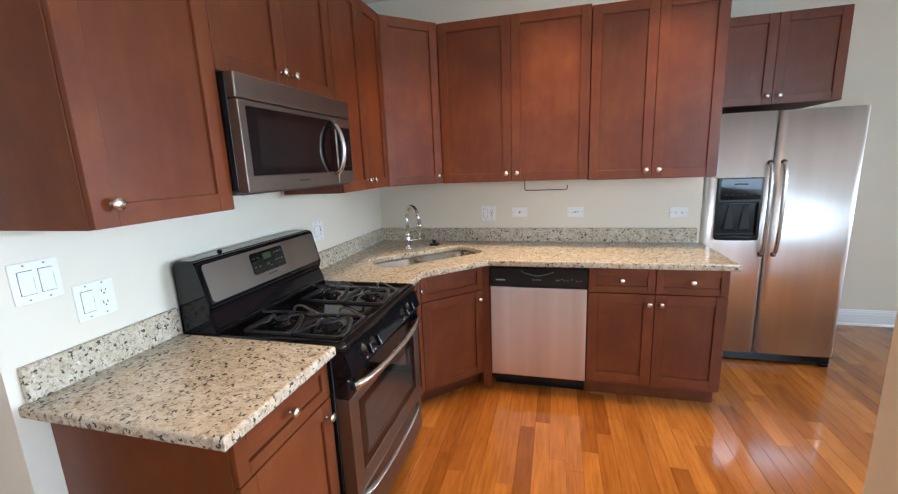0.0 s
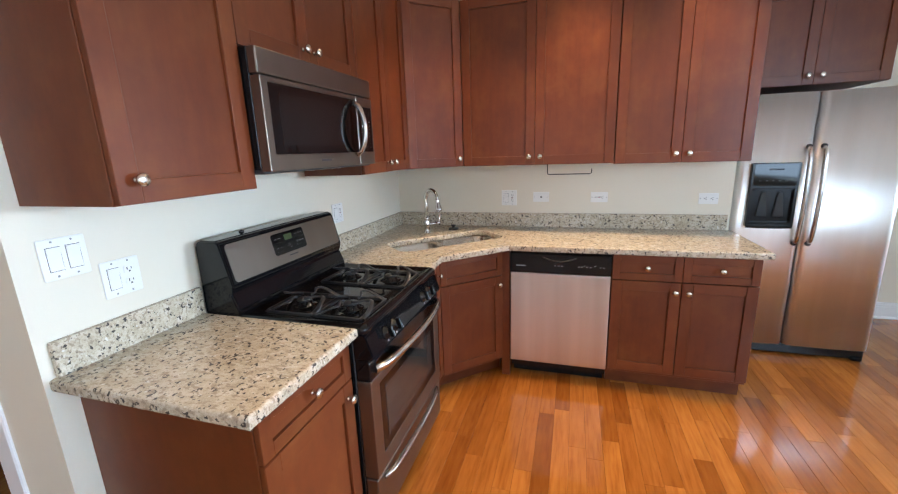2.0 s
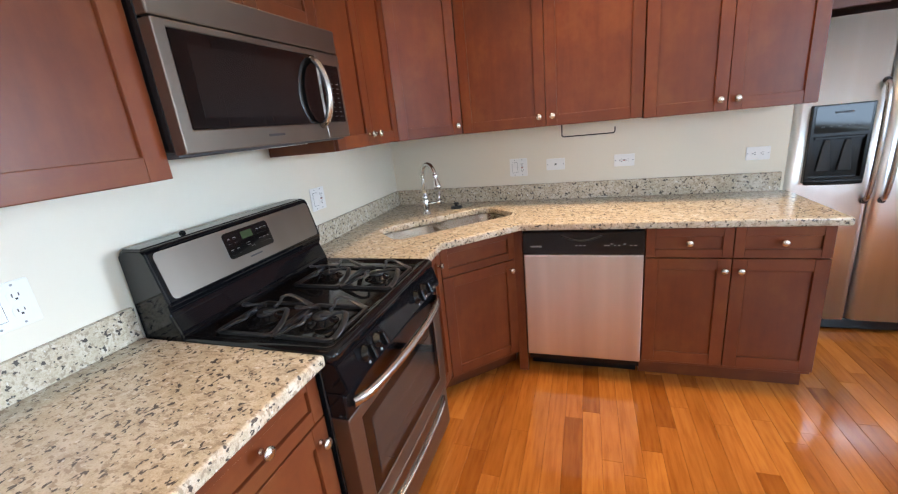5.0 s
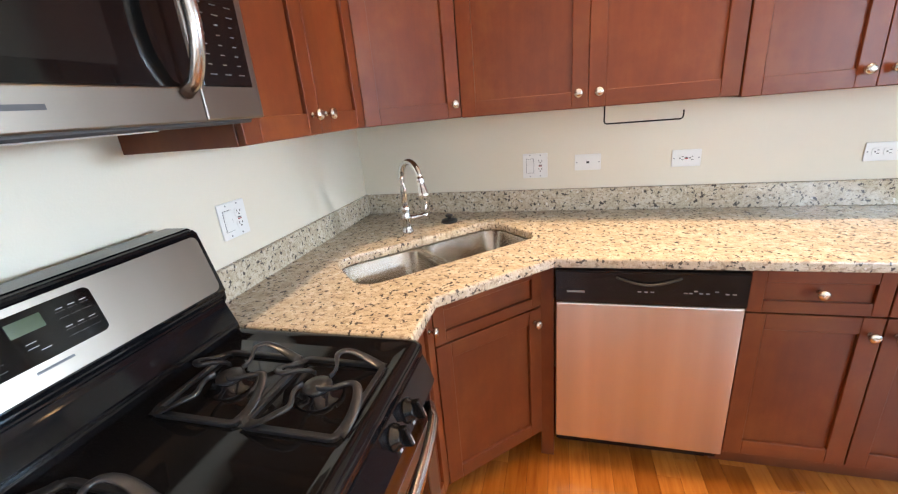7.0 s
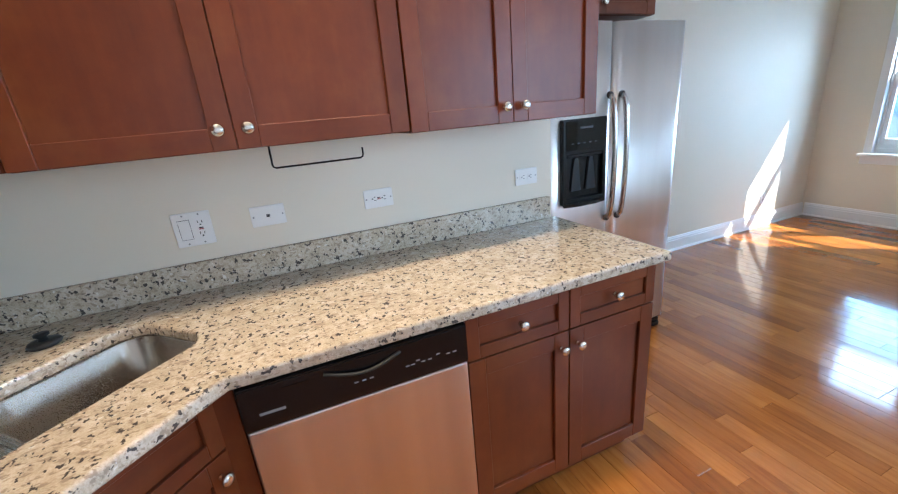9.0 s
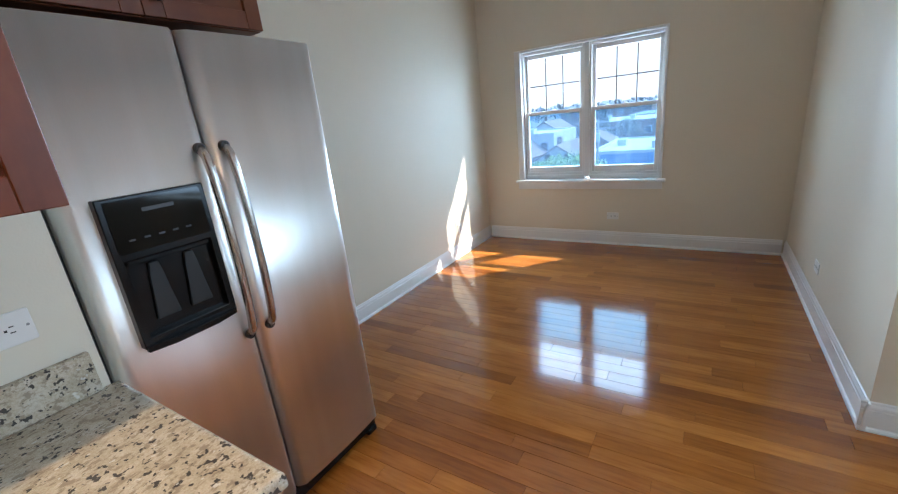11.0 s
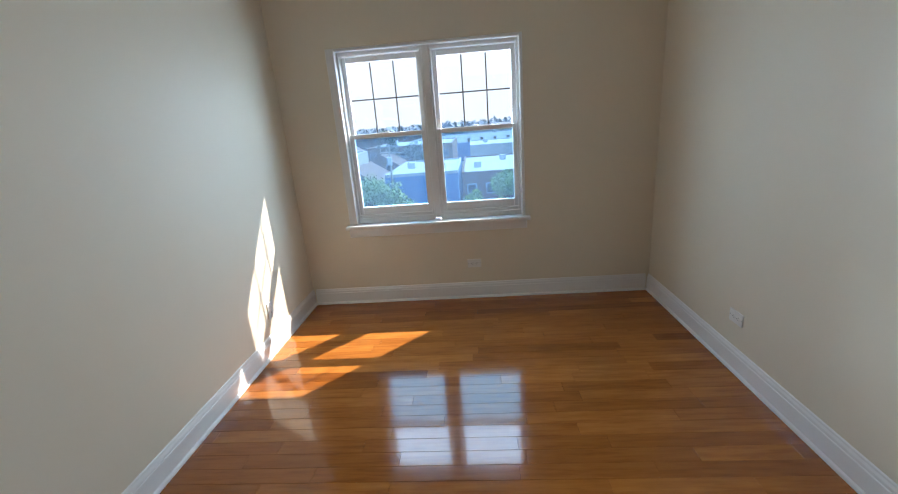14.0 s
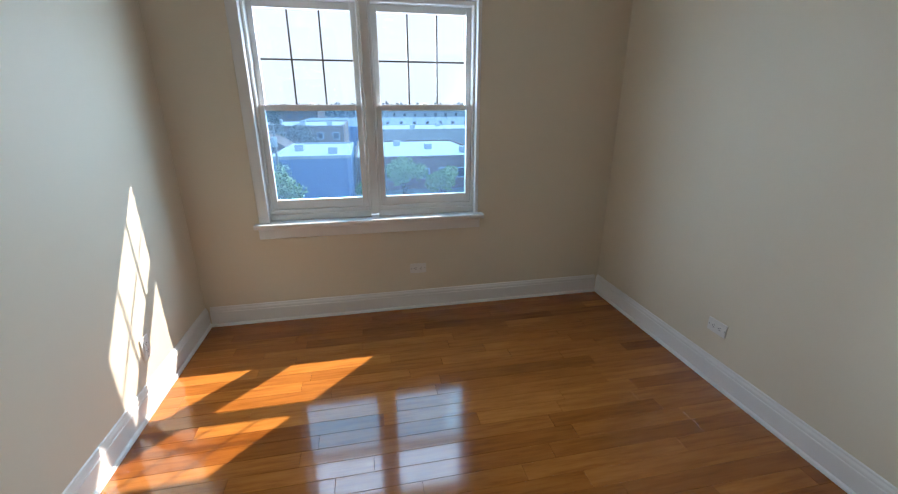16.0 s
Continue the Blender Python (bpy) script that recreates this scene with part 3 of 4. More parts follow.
for nm, z0, z1, at, rl in (("drawer_front", 0.709, BASE1 - 0.004, None, 0.042), ("door", KICK + 0.01, 0.703, (0.19, 0.65), 0.058)):
    d = shaker(nm, sk, -0.225, z0, 0.225, z1, -0.0215, at, rl)
    d.matrix_basis = pose(0.7685, -0.7675, 0, 0, 0, 45)
fl = thing("filler_panel", pose(0.937, 0, 0), "cherry filler panel beside the dishwasher down to the floor", "panel")
part("panel", cuboid((0.0, -0.625, 0.0), (0.052, -0.59, BASE1), 0.0015), WOOD_V, fl)

# ---- worktops ----
TOP0, TOP1 = 0.8755, 0.914


def slab(outline, holes, z0, z1, round_):
    """A slab with holes, cut from its outline."""
    bm = bmesh.new()
    edges = []
    for loop in [outline] + holes:
        vs = [bm.verts.new((x, y, z0)) for x, y in loop]
        edges += [bm.edges.new((vs[i], vs[(i + 1) % len(vs)])) for i in range(len(vs))]
    bmesh.ops.triangle_fill(bm, use_beauty=True, use_dissolve=False, edges=edges)
    r = bmesh.ops.extrude_face_region(bm, geom=list(bm.faces))
    up = [v for v in r["geom"] if isinstance(v, bmesh.types.BMVert)]
    bmesh.ops.translate(bm, verts=up, vec=(0, 0, z1 - z0))
    bmesh.ops.recalc_face_normals(bm, faces=bm.faces)
    rim = [e for e in bm.edges if len(e.link_faces) == 2 and e.calc_face_angle(0) > 1.0 and abs(e.verts[0].co.z - e.verts[1].co.z) < 1e-4]
    bmesh.ops.bevel(bm, geom=rim, offset=round_, segments=3, affect="EDGES", profile=0.5)
    return bm


def diag(u, v):
    return ((u + v) * 0.70711, (u - v) * 0.70711)


hole = [diag(u, v) for u, v in rounded(-0.388, 0.625, 0.372, 0.945, 0.075, 7)]
wt = thing("worktop", pose(0, 0, 0), "speckled beige granite worktop with diagonal sink corner", "countertop")
part("slab", slab([(-0.018, -0.001), (-0.018, -1.207), (0.662, -1.207), (0.658, -0.99), (0.99, -0.66), (2.39, -0.655), (2.39, -0.001)], [hole], TOP0, TOP1, 0.009), GRANITE, wt)
bm = bmesh.new()
box(bm, (0.003, -0.021, TOP1 + 0.0003), (2.352, -0.001, 1.018), 0.002)
part("backsplash", bm, GRANITE, wt)
part("backsplash", cuboid((-0.019, -1.207, TOP1 + 0.0003), (0.002, -0.001, 1.018), 0.002), GRANITE, wt)
wn = thing("worktop", pose(0, 0, 0), "short speckled granite worktop beside the range", "countertop")
part("slab", slab([(-0.018, -2.478), (0.662, -2.478), (0.662, -1.974), (-0.018, -1.974)], [], TOP0, TOP1, 0.009), GRANITE, wn)
part("backsplash", cuboid((-0.019, -2.46, TOP1 + 0.0003), (0.002, -1.976, 1.018), 0.002), GRANITE, wn)

# ---- sink, faucet, stopper ----
DIAG = pose(0, 0, 0, 0, 0, 45)
sink = thing("kitchen_sink", DIAG, "undermount double-bowl brushed stainless steel sink", "sink")


def bowl(u0, u1):
    """A bowl open at the top; local x along the corner's diagonal, local -y to the front."""
    bm = bmesh.new()
    rings = []
    for inset, z, r in ((-0.012, 0.8745, 0.07), (0.0, 0.873, 0.07), (0.004, 0.868, 0.07), (0.012, 0.74, 0.068), (0.028, 0.712, 0.06), (0.06, 0.7, 0.04)):
        rings.append([bm.verts.new((x, y, z)) for x, y in rounded(u0 + inset, -0.957 + inset, u1 - inset, -0.613 - inset, r, 6)])
    k = len(rings[0])
    for p, q in zip(rings, rings[1:]):
        for i in range(k):
            bm.faces.new((p[i], p[(i + 1) % k], q[(i + 1) % k], q[i])).smooth = True
    bm.faces.new(rings[-1])
    bmesh.ops.recalc_face_normals(bm, faces=bm.faces)
    bmesh.ops.reverse_faces(bm, faces=bm.faces)
    return bm


for u0, u1 in ((-0.4, -0.036), (-0.014, 0.384)):
    b_ = part("bowl", bowl(u0, u1), STEEL_SINK, sink)
    dr = bmesh.new()
    lathe(dr, [(0.056, 0), (0.056, 0.003), (0.045, 0.004), (0.04, 0.001), (0.012, 0.0015), (0.008, 0.006)], ((u0 + u1) / 2, -0.79, 0.7008))
    part("drain", dr, CHROME, b_, "chrome basket drain")
part("divider", cuboid((-0.0475, -0.95, 0.845), (-0.0025, -0.62, 0.8735), 0.008, 3), STEEL_SINK, sink)

fc = thing("faucet", pose(0.342, -0.354, TOP1), "polished chrome gooseneck pull-down faucet behind the sink", "faucet")
part("base", lathe(bmesh.new(), [(0.027, 0), (0.027, 0.006), (0.021, 0.012), (0.0185, 0.03), (0.0205, 0.06), (0.0205, 0.085), (0.016, 0.095), (0.0185, 0.1), (0.0185, 0.116), (0.0125, 0.124)], (0, 0, 0)), CHROME, fc)
dv = Vector((0.78, -0.62, 0)).normalized()
arc = [Vector((0, 0, 0.12)), Vector((0, 0, 0.2))] + [dv * (0.075 - 0.075 * math.cos(radians(a))) + Vector((0, 0, 0.245 + 0.075 * math.sin(radians(a)))) for a in range(0, 171, 10)]
part("spout", tube(bmesh.new(), arc, 0.0128, 14), CHROME, fc)
end, way = arc[-1], (arc[-1] - arc[-2]).normalized()
part("spray_head", lathe(bmesh.new(), [(0.0135, -0.004), (0.0155, 0.002), (0.0155, 0.01), (0.0138, 0.014), (0.015, 0.028), (0.0195, 0.05), (0.0225, 0.066), (0.0225, 0.078), (0.017, 0.084)], end, way), CHROME, fc)
arm = Vector((0.9, 0.35, 0)).normalized()
lv = part("lever_arm", lathe(bmesh.new(), [(0.0135, 0.012), (0.0135, 0.03), (0.0105, 0.036), (0.0105, 0.07), (0.0125, 0.074), (0.0125, 0.094), (0.008, 0.098)], (0, 0, 0.062), (arm.x, arm.y, 0.12)), CHROME, fc)
hd = bmesh.new()
tube(hd, [arm * 0.086 + Vector((0, 0, 0.068)), arm * 0.09 + Vector((0, 0, 0.095)), arm * 0.095 + Vector((0, 0, 0.135))], [0.0075, 0.006, 0.0072], 10)
part("lever", hd, CHROME, lv)
sp = thing("sink_stopper", pose(0.497, -0.2, TOP1), "black rubber sink stopper lying on the worktop", "stopper")
part("flange", lathe(bmesh.new(), [(0.036, 0), (0.04, 0.006), (0.036, 0.013), (0.02, 0.016)], (0, 0, 0.0)), RUBBER, sp)
part("grip", lathe(bmesh.new(), [(0.012, 0.016), (0.009, 0.024), (0.018, 0.03), (0.018, 0.036), (0.01, 0.039)], (0, 0, 0.0)), RUBBER, sp)

# ---- range ----
rg = thing("gas_range", pose(-0.02, -1.97, 0, 0, 0, 90), "black and stainless freestanding gas range with four burners", "stove")
W = 0.76
bm = bmesh.new()
box(bm, (0.003, -0.655, 0.06), (W - 0.003, -0.03, 0.885), 0.004)
part("body", bm, BLACK, rg)
for x in (0.05, W - 0.05):
    for y in (-0.6, -0.08):
        part("leg", lathe(bmesh.new(), [(0.018, 0), (0.018, 0.012), (0.01, 0.014), (0.01, 0.06)], (x, y, 0)), BLACK, rg)
# cooktop pan: raised rim round a sunken field
bm = bmesh.new()
rings = []
for inset, z, r in ((0.0, 0.886, 0.02), (0.0, 0.903, 0.02), (0.006, 0.914, 0.02), (0.02, 0.918, 0.015), (0.032, 0.914, 0.02), (0.05, 0.906, 0.03)):
    rings.append([bm.verts.new((x, y, z)) for x, y in rounded(inset, -0.712 + inset, W - inset, -0.1 - inset * 0.4, r, 4)])
k = len(rings[0])
for p, q in zip(rings, rings[1:]):
    for i in range(k):
        bm.faces.new((p[i], p[(i + 1) % k], q[(i + 1) % k], q[i])).smooth = True
bm.faces.new(rings[0][::-1])
bm.faces.new(rings[-1])
bmesh.ops.recalc_face_normals(bm, faces=bm.faces)
part("cooktop", bm, ENAMEL, rg)
# sloping control panel and oven door
bm = prism(bmesh.new(), [(-0.69, 0.885), (-0.708, 0.876), (-0.732, 0.8), (-0.72, 0.786), (-0.655, 0.786), (-0.655, 0.885)], 0.002, W - 0.002, "x", 0.004, 2)
cp = part("control_panel", bm, ENAMEL, rg)
tilt = Vector((0, -0.953, 0.301)).normalized()
for x in (0.132, 0.207, 0.527, 0.602):
    at = Vector((x, -0.72, 0.838))
    kn = part("burner_knob", lathe(bmesh.new(), [(0.027, 0), (0.026, 0.005), (0.021, 0.008), (0.0195, 0.018), (0.017, 0.021)], at, tilt, 22), BLACK, cp, "black burner knob with a chrome line")
    rise = Vector((1, 0, 0)).cross(tilt)
    turn = Matrix((Vector((1, 0, 0)), -tilt, rise)).transposed().to_4x4()
    g2 = cuboid((-0.0065, -0.036, -0.022), (0.0065, -0.018, 0.022), 0.003, 2)
    g2.transform(Matrix.Translation(at) @ turn)
    part("grip", g2, BLACK, kn)
    g3 = cuboid((-0.0014, -0.0372, -0.002), (0.0014, -0.0355, 0.02))
    g3.transform(Matrix.Translation(at) @ turn)
    part("grip_line", g3, CHROME, kn)
    g4 = cuboid((-0.004, -0.002, 0.029), (0.004, 0.001, 0.035))
    g4.transform(Matrix.Translation(at) @ turn)
    part("print", g4, MARK, cp)
y0 = -0.712
od = part("oven_door", ring_frame((0.004, 0.29, W - 0.004, 0.7), (0.07, 0.36, W - 0.07, 0.66), y0, -0.656, 0.003), STEEL_DIM, rg, "brushed stainless oven door with dark window")
part("oven_window", cuboid((0.0705, y0 + 0.003, 0.3605), (W - 0.0705, -0.66, 0.6595)), BLACK_GLASS, od, "dark glass window")
part("inner_pane", cuboid((0.12, y0 + 0.0022, 0.4), (W - 0.12, y0 + 0.0028, 0.62)), plain("oven_pane", (0.03, 0.026, 0.023), 0.06), od)
part("door_head", cuboid((0.004, y0 - 0.002, 0.7005), (W - 0.004, -0.656, 0.778), 0.005, 2), ENAMEL, od, "glossy black band behind the handle")
part("vent_strip", cuboid((0.004, y0 + 0.004, 0.7785), (W - 0.004, -0.656, 0.784)), BLACK, od)
hp = [(0.03 + (W - 0.06) * i / 16, -0.72 - 0.046 * math.sin(math.pi * min(1, max(0, i / 16))) ** 0.45, 0.742) for i in range(17)]
part("oven_handle", tube(bmesh.new(), hp, 0.0125, 12, 1.35), STEEL_SIDE, od, "bowed stainless bar handle")
bm = bmesh.new()
box(bm, (0.004, -0.707, 0.075), (W - 0.004, -0.656, 0.282), 0.006, 2)
dw_ = part("storage_drawer", bm, STEEL_DIM, rg)
hp = [(0.06 + (W - 0.12) * i / 16, -0.705 - 0.03 * math.sin(math.pi * i / 16) ** 0.35, 0.255) for i in range(17)]
part("drawer_handle", tube(bmesh.new(), hp, 0.012, 10, 0.8), STEEL_SIDE, dw_)
# backguard
bm = prism(bmesh.new(), [(-0.012, 0.89), (-0.012, 1.178), (-0.03, 1.2), (-0.118, 1.2), (-0.132, 1.19), (-0.172, 1.025), (-0.166, 1.012), (-0.148, 1.004), (-0.158, 0.99), (-0.182, 0.93), (-0.186, 0.9)], 0.0, W, "x", 0.008, 3)
bg = part("backguard", bm, ENAMEL, rg)
slope = (Vector((0, -0.17, 1.025)) - Vector((0, -0.132, 1.19))).normalized()
nrm = Vector((0, -slope.z, slope.y)) if -slope.z < 0 else Vector((0, slope.z, -slope.y))


def on_panel(name, x0, x1, s0, s1, h, mat, parent, r=0.004, label=""):
    """A plate on the slope of the backguard: x0 to x1, from s0 to s1 down the slope."""
    bm = bmesh.new()
    base = Vector((0, -0.132, 1.19))
    pts = rounded(x0, s0, x1, s1, r, 4)
    lo = [bm.verts.new(base + Vector((x, 0, 0)) + slope * s) for x, s in pts]
    hi = [bm.verts.new(base + Vector((x, 0, 0)) + slope * s + nrm * h) for x, s in pts]
    k = len(pts)
    for i in range(k):
        bm.faces.new((lo[i], lo[(i + 1) % k], hi[(i + 1) % k], hi[i]))
    bm.faces.new(hi)
    bm.faces.new(lo[::-1])
    bmesh.ops.recalc_face_normals(bm, faces=bm.faces)
    return part(name, bm, mat, parent, label)


on_panel("steel_panel", 0.018, W - 0.018, 0.008, 0.158, 0.003, STEEL_DIM, bg, 0.016, "brushed stainless facing")
DX = 0.026
on_panel("display_bezel", 0.232 + DX, 0.448 + DX, 0.022, 0.116, 0.0055, BLACK_GLASS, bg, 0.012)
on_panel("display", 0.31 + DX, 0.362 + DX, 0.034, 0.06, 0.0062, LCD, bg, 0.002)
for x, sl in [(0.252, 0.045), (0.278, 0.045), (0.252, 0.085), (0.278, 0.085), (0.39, 0.042), (0.41, 0.042), (0.43, 0.042), (0.39, 0.078), (0.41, 0.078), (0.43, 0.078)]:
    on_panel("print", x + DX - 0.0055, x + DX + 0.0055, sl - 0.0008, sl + 0.0008, 0.0062, MARK, bg, 0.0005)
    for a, b in ((0.005, 0.0056), (0.0176, 0.0182)):
        on_panel("key_edge", x + DX - 0.008, x + DX + 0.008, sl + a, sl + b, 0.0061, GREY, bg, 0.0002)
for x, sl in ((0.33, 0.078), (0.33, 0.087), (0.345, 0.096)):
    on_panel("print", x + DX - 0.008, x + DX + 0.008, sl - 0.0006, sl + 0.0006, 0.0062, MARK, bg, 0.0004)
on_panel("name_plate", 0.315 + DX, 0.375 + DX, 0.128, 0.133, 0.0036, GREY, bg, 0.001)
part("vent_plug", lathe(bmesh.new(), [(0.01, 0), (0.01, 0.004), (0.005, 0.009)], (0.18, -0.07, 1.2)), BLACK, bg)


def burner(x, y):
    b_ = part("burner", lathe(bmesh.new(), [(0.05, 0.906), (0.046, 0.909), (0.032, 0.912), (0.03, 0.922), (0.026, 0.924)], (x, y, 0)), ENAMEL, rg)
    part("burner_cap", lathe(bmesh.new(), [(0.027, 0.9245), (0.03, 0.928), (0.0285, 0.933), (0.01, 0.935)], (x, y, 0)), IRON, b_)


def blade(bm, pts, wide, tall, seg=8):
    """A bar along pts that is wide[i] across and tall[i] high at each point."""
    rings = []
    for i, p in enumerate(pts):
        way = (pts[min(i + 1, len(pts) - 1)] - pts[max(i - 1, 0)]).normalized()
        side = way.cross(Vector((0, 0, 1))).normalized()
        top = side.cross(way)
        rings.append([bm.verts.new(p + side * (wide[i] * math.cos(2 * math.pi * k / seg)) + top * (tall[i] * math.sin(2 * math.pi * k / seg))) for k in range(seg)])
    for p, q in zip(rings, rings[1:]):
        for k in range(seg):
            bm.faces.new((p[k], p[(k + 1) % seg], q[(k + 1) % seg], q[k])).smooth = True
    bm.faces.new(rings[0])
    bm.faces.new(rings[-1][::-1])


def grate_frame(x0, y0_, x1, y1_, z0, z1, w):
    """A flat rectangular frame with rounded corners."""
    bm = bmesh.new()
    loops = []
    for inset, z, r in ((0, z0, 0.022), (0, z1 - 0.002, 0.022), (0.002, z1, 0.02), (w - 0.002, z1, 0.014), (w, z1 - 0.002, 0.012), (w, z0, 0.012)):
        loops.append([bm.verts.new((x, y, z)) for x, y in rounded(x0 + inset, y0_ + inset, x1 - inset, y1_ - inset, r, 4)])
    k = len(loops[0])
    for n_ in range(6):
        p, q = loops[n_], loops[(n_ + 1) % 6]
        for i in range(k):
            bm.faces.new((p[i], p[(i + 1) % k], q[(i + 1) % k], q[i]))
    return bm


GRATE_Y = (-0.665, -0.452, -0.238)


def grate(x0, x1):
    """One cast grate over a rear and a front burner: two low frames and curved fingers that rise over each burner."""
    xm = (x0 + x1) / 2
    ob = None
    for ya, yb in ((GRATE_Y[0], GRATE_Y[1] - 0.0005), (GRATE_Y[1] + 0.0005, GRATE_Y[2])):
        bm = grate_frame(x0, ya, x1, yb, 0.9065, 0.916, 0.013)
        if ob is None:
            ob = part("grate", bm, IRON, rg, "black cast-iron grate with curved fingers")
        else:
            part("rear_frame", bm, IRON, ob)
        cy = (ya + yb) / 2
        for k in range(4):
            a0 = radians(45 + 90 * k)
            far = Vector(((x1 - x0) / 2 - 0.01, (yb - ya) / 2 - 0.01, 0)).length
            pts, wide, tall = [], [], []
            for i in range(15):
                t = i / 14
                r = far * (1 - t) ** 0.9 + 0.026 * t
                a = a0 + 0.85 * math.sin(math.pi * t ** 1.2) - 0.2 * t
                up = min(1.0, t / 0.42)
                pts.append(Vector((xm + r * math.cos(a), cy + r * math.sin(a), 0.912 + 0.036 * (1 - math.cos(math.pi * up)) / 2 - 0.006 * max(0, t - 0.7) / 0.3)))
                wide.append(0.0115 * (1 - t) ** 1.2 + 0.0024)
                tall.append(0.0026 + 0.0036 * t)
            bm = bmesh.new()
            blade(bm, pts, wide, tall)
            part("finger", bm, IRON, ob)
    return ob


for gx0, gx1 in ((0.06, 0.285), (0.43, 0.655)):
    grate(gx0, gx1)
    for ga, gb in zip(GRATE_Y, GRATE_Y[1:]):
        burner((gx0 + gx1) / 2, (ga + gb) / 2)

# ---- microwave ----
mw = thing("microwave_oven", pose(-0.02, -1.992, 1.445, 0, 0, 90), "stainless over-the-range microwave with black glass door", "microwave")
MH = 0.392
part("body", cuboid((0.002, -0.39, 0.012), (0.752, -0.004, MH), 0.003), BLACK, mw)
part("grille", cuboid((0.0, -0.425, 0.31), (0.754, -0.39, MH - 0.001), 0.005, 2), STEEL_DIM, mw, "brushed stainless top vent strip")
x1 = 0.6
md = part("door", ring_frame((0.0, 0.004, x1, 0.306), (0.034, 0.06, x1 - 0.004, 0.288), -0.43, -0.391, 0.003), STEEL_DIM, mw, "stainless door with dark window")
part("window", cuboid((0.0345, -0.4285, 0.0605), (x1 - 0.0045, -0.392, 0.2875)), BLACK_GLASS, md, "black glass window")
part("screen", cuboid((0.08, -0.4292, 0.088), (0.47, -0.428, 0.258)), plain("window_mesh", (0.008, 0.0078, 0.0075), 0.12), md)
hp = [(0.567, -0.432 - 0.052 * math.sin(math.pi * i / 14) ** 0.5, 0.05 + 0.225 * i / 14) for i in range(15)]
part("door_handle", tube(bmesh.new(), hp, 0.0115, 12, 1.0, (1, 0, 0)), STEEL_SIDE, md, "bowed stainless bar handle")
pn = part("control_panel", cuboid((x1 + 0.003, -0.428, 0.004), (0.754, -0.391, 0.306), 0.004, 2), STEEL_DIM, mw)
part("keypad", cuboid((x1 + 0.012, -0.4305, 0.062), (0.735, -0.427, 0.264), 0.002), BLACK_GLASS, pn)
part("display", cuboid((x1 + 0.03, -0.4315, 0.225), (0.72, -0.4295, 0.25)), BLACK, pn)
for i in range(8):
    for j in range(3):
        part("key_print", cuboid((x1 + 0.032 + 0.035 * j, -0.4315, 0.082 + 0.0165 * i), (x1 + 0.041 + 0.035 * j + (0.006 if i > 5 or i < 1 else 0), -0.4302, 0.0836 + 0.0165 * i)), KEY_PRINT, pn)
part("name_plate", cuboid((0.29, -0.4312, 0.03), (0.36, -0.4298, 0.037)), GREY, md)
bm = bmesh.new()
box(bm, (0.004, -0.4, -0.004), (0.75, -0.05, 0.0115), 0.004)
part("underside", bm, GREY, mw)
part("lamp_cover", cuboid((0.28, -0.36, -0.0065), (0.56, -0.27, -0.0042), 0.001), WHITE, mw)

# ---- dishwasher ----
dw = thing("dishwasher", pose(0.994, 0, 0), "stainless dishwasher with black control strip under the worktop", "dishwasher")
part("tub", cuboid((0.004, -0.6, 0.075), (0.596, -0.03, 0.87)), BLACK, dw)
part("door", cuboid((0.001, -0.645, 0.128), (0.597, -0.6, 0.738), 0.006, 3), STEEL_DW, dw, "brushed stainless door")
pts = [(-0.601, 0.741), (-0.648, 0.741), (-0.652, 0.75), (-0.652, 0.862), (-0.645, 0.868), (-0.601, 0.868)]
cp = part("control_strip", prism(bmesh.new(), pts, 0.001, 0.597, "x", 0.003, 2), BLACK, dw, "glossy black control strip")
bm = bmesh.new()
lip = [(0.2 + 0.2 * i / 12, -0.654 - 0.006 * math.sin(math.pi * i / 12), 0.845 - 0.024 * math.sin(math.pi * i / 12)) for i in range(13)]
tube(bm, lip, 0.006, 8, 0.7)
part("pocket_handle", bm, RUBBER, cp)
part("vent_grille", cuboid((0.1, -0.6535, 0.835), (0.165, -0.6515, 0.842)), BLACK_GLASS, cp)
part("name_plate", cuboid((0.04, -0.6535, 0.783), (0.1, -0.6515, 0.79)), MARK, cp)
for i, x in enumerate((0.27, 0.29, 0.31, 0.41, 0.425, 0.44, 0.455, 0.475, 0.5, 0.53, 0.55)):
    part("print", cuboid((x, -0.6532, 0.79 + 0.008 * (i % 3 == 2) * (i > 2)), (x + 0.011, -0.6515, 0.7935 + 0.008 * (i % 3 == 2) * (i > 2))), MARK, cp)
part("toe_panel", cuboid((0.008, -0.53, 0.0), (0.59, -0.505, 0.122), 0.003), BLACK, dw)
part("foot", lathe(bmesh.new(), [(0.02, 0), (0.02, 0.01), (0.012, 0.075)], (0.1, -0.45, 0)), BLACK, dw)
part("foot", lathe(bmesh.new(), [(0.02, 0), (0.02, 0.01), (0.012, 0.075)], (0.5, -0.45, 0)), BLACK, dw)

# ---- refrigerator ----
fr = thing("refrigerator", pose(2.392, 0.0, 0), "stainless side-by-side refrigerator with black water dispenser", "refrigerator")
part("body", cuboid((0.006, 0.135, 0.03), (0.9, 0.9, 1.765), 0.006, 2), GREY, fr, "dark grey steel sides")


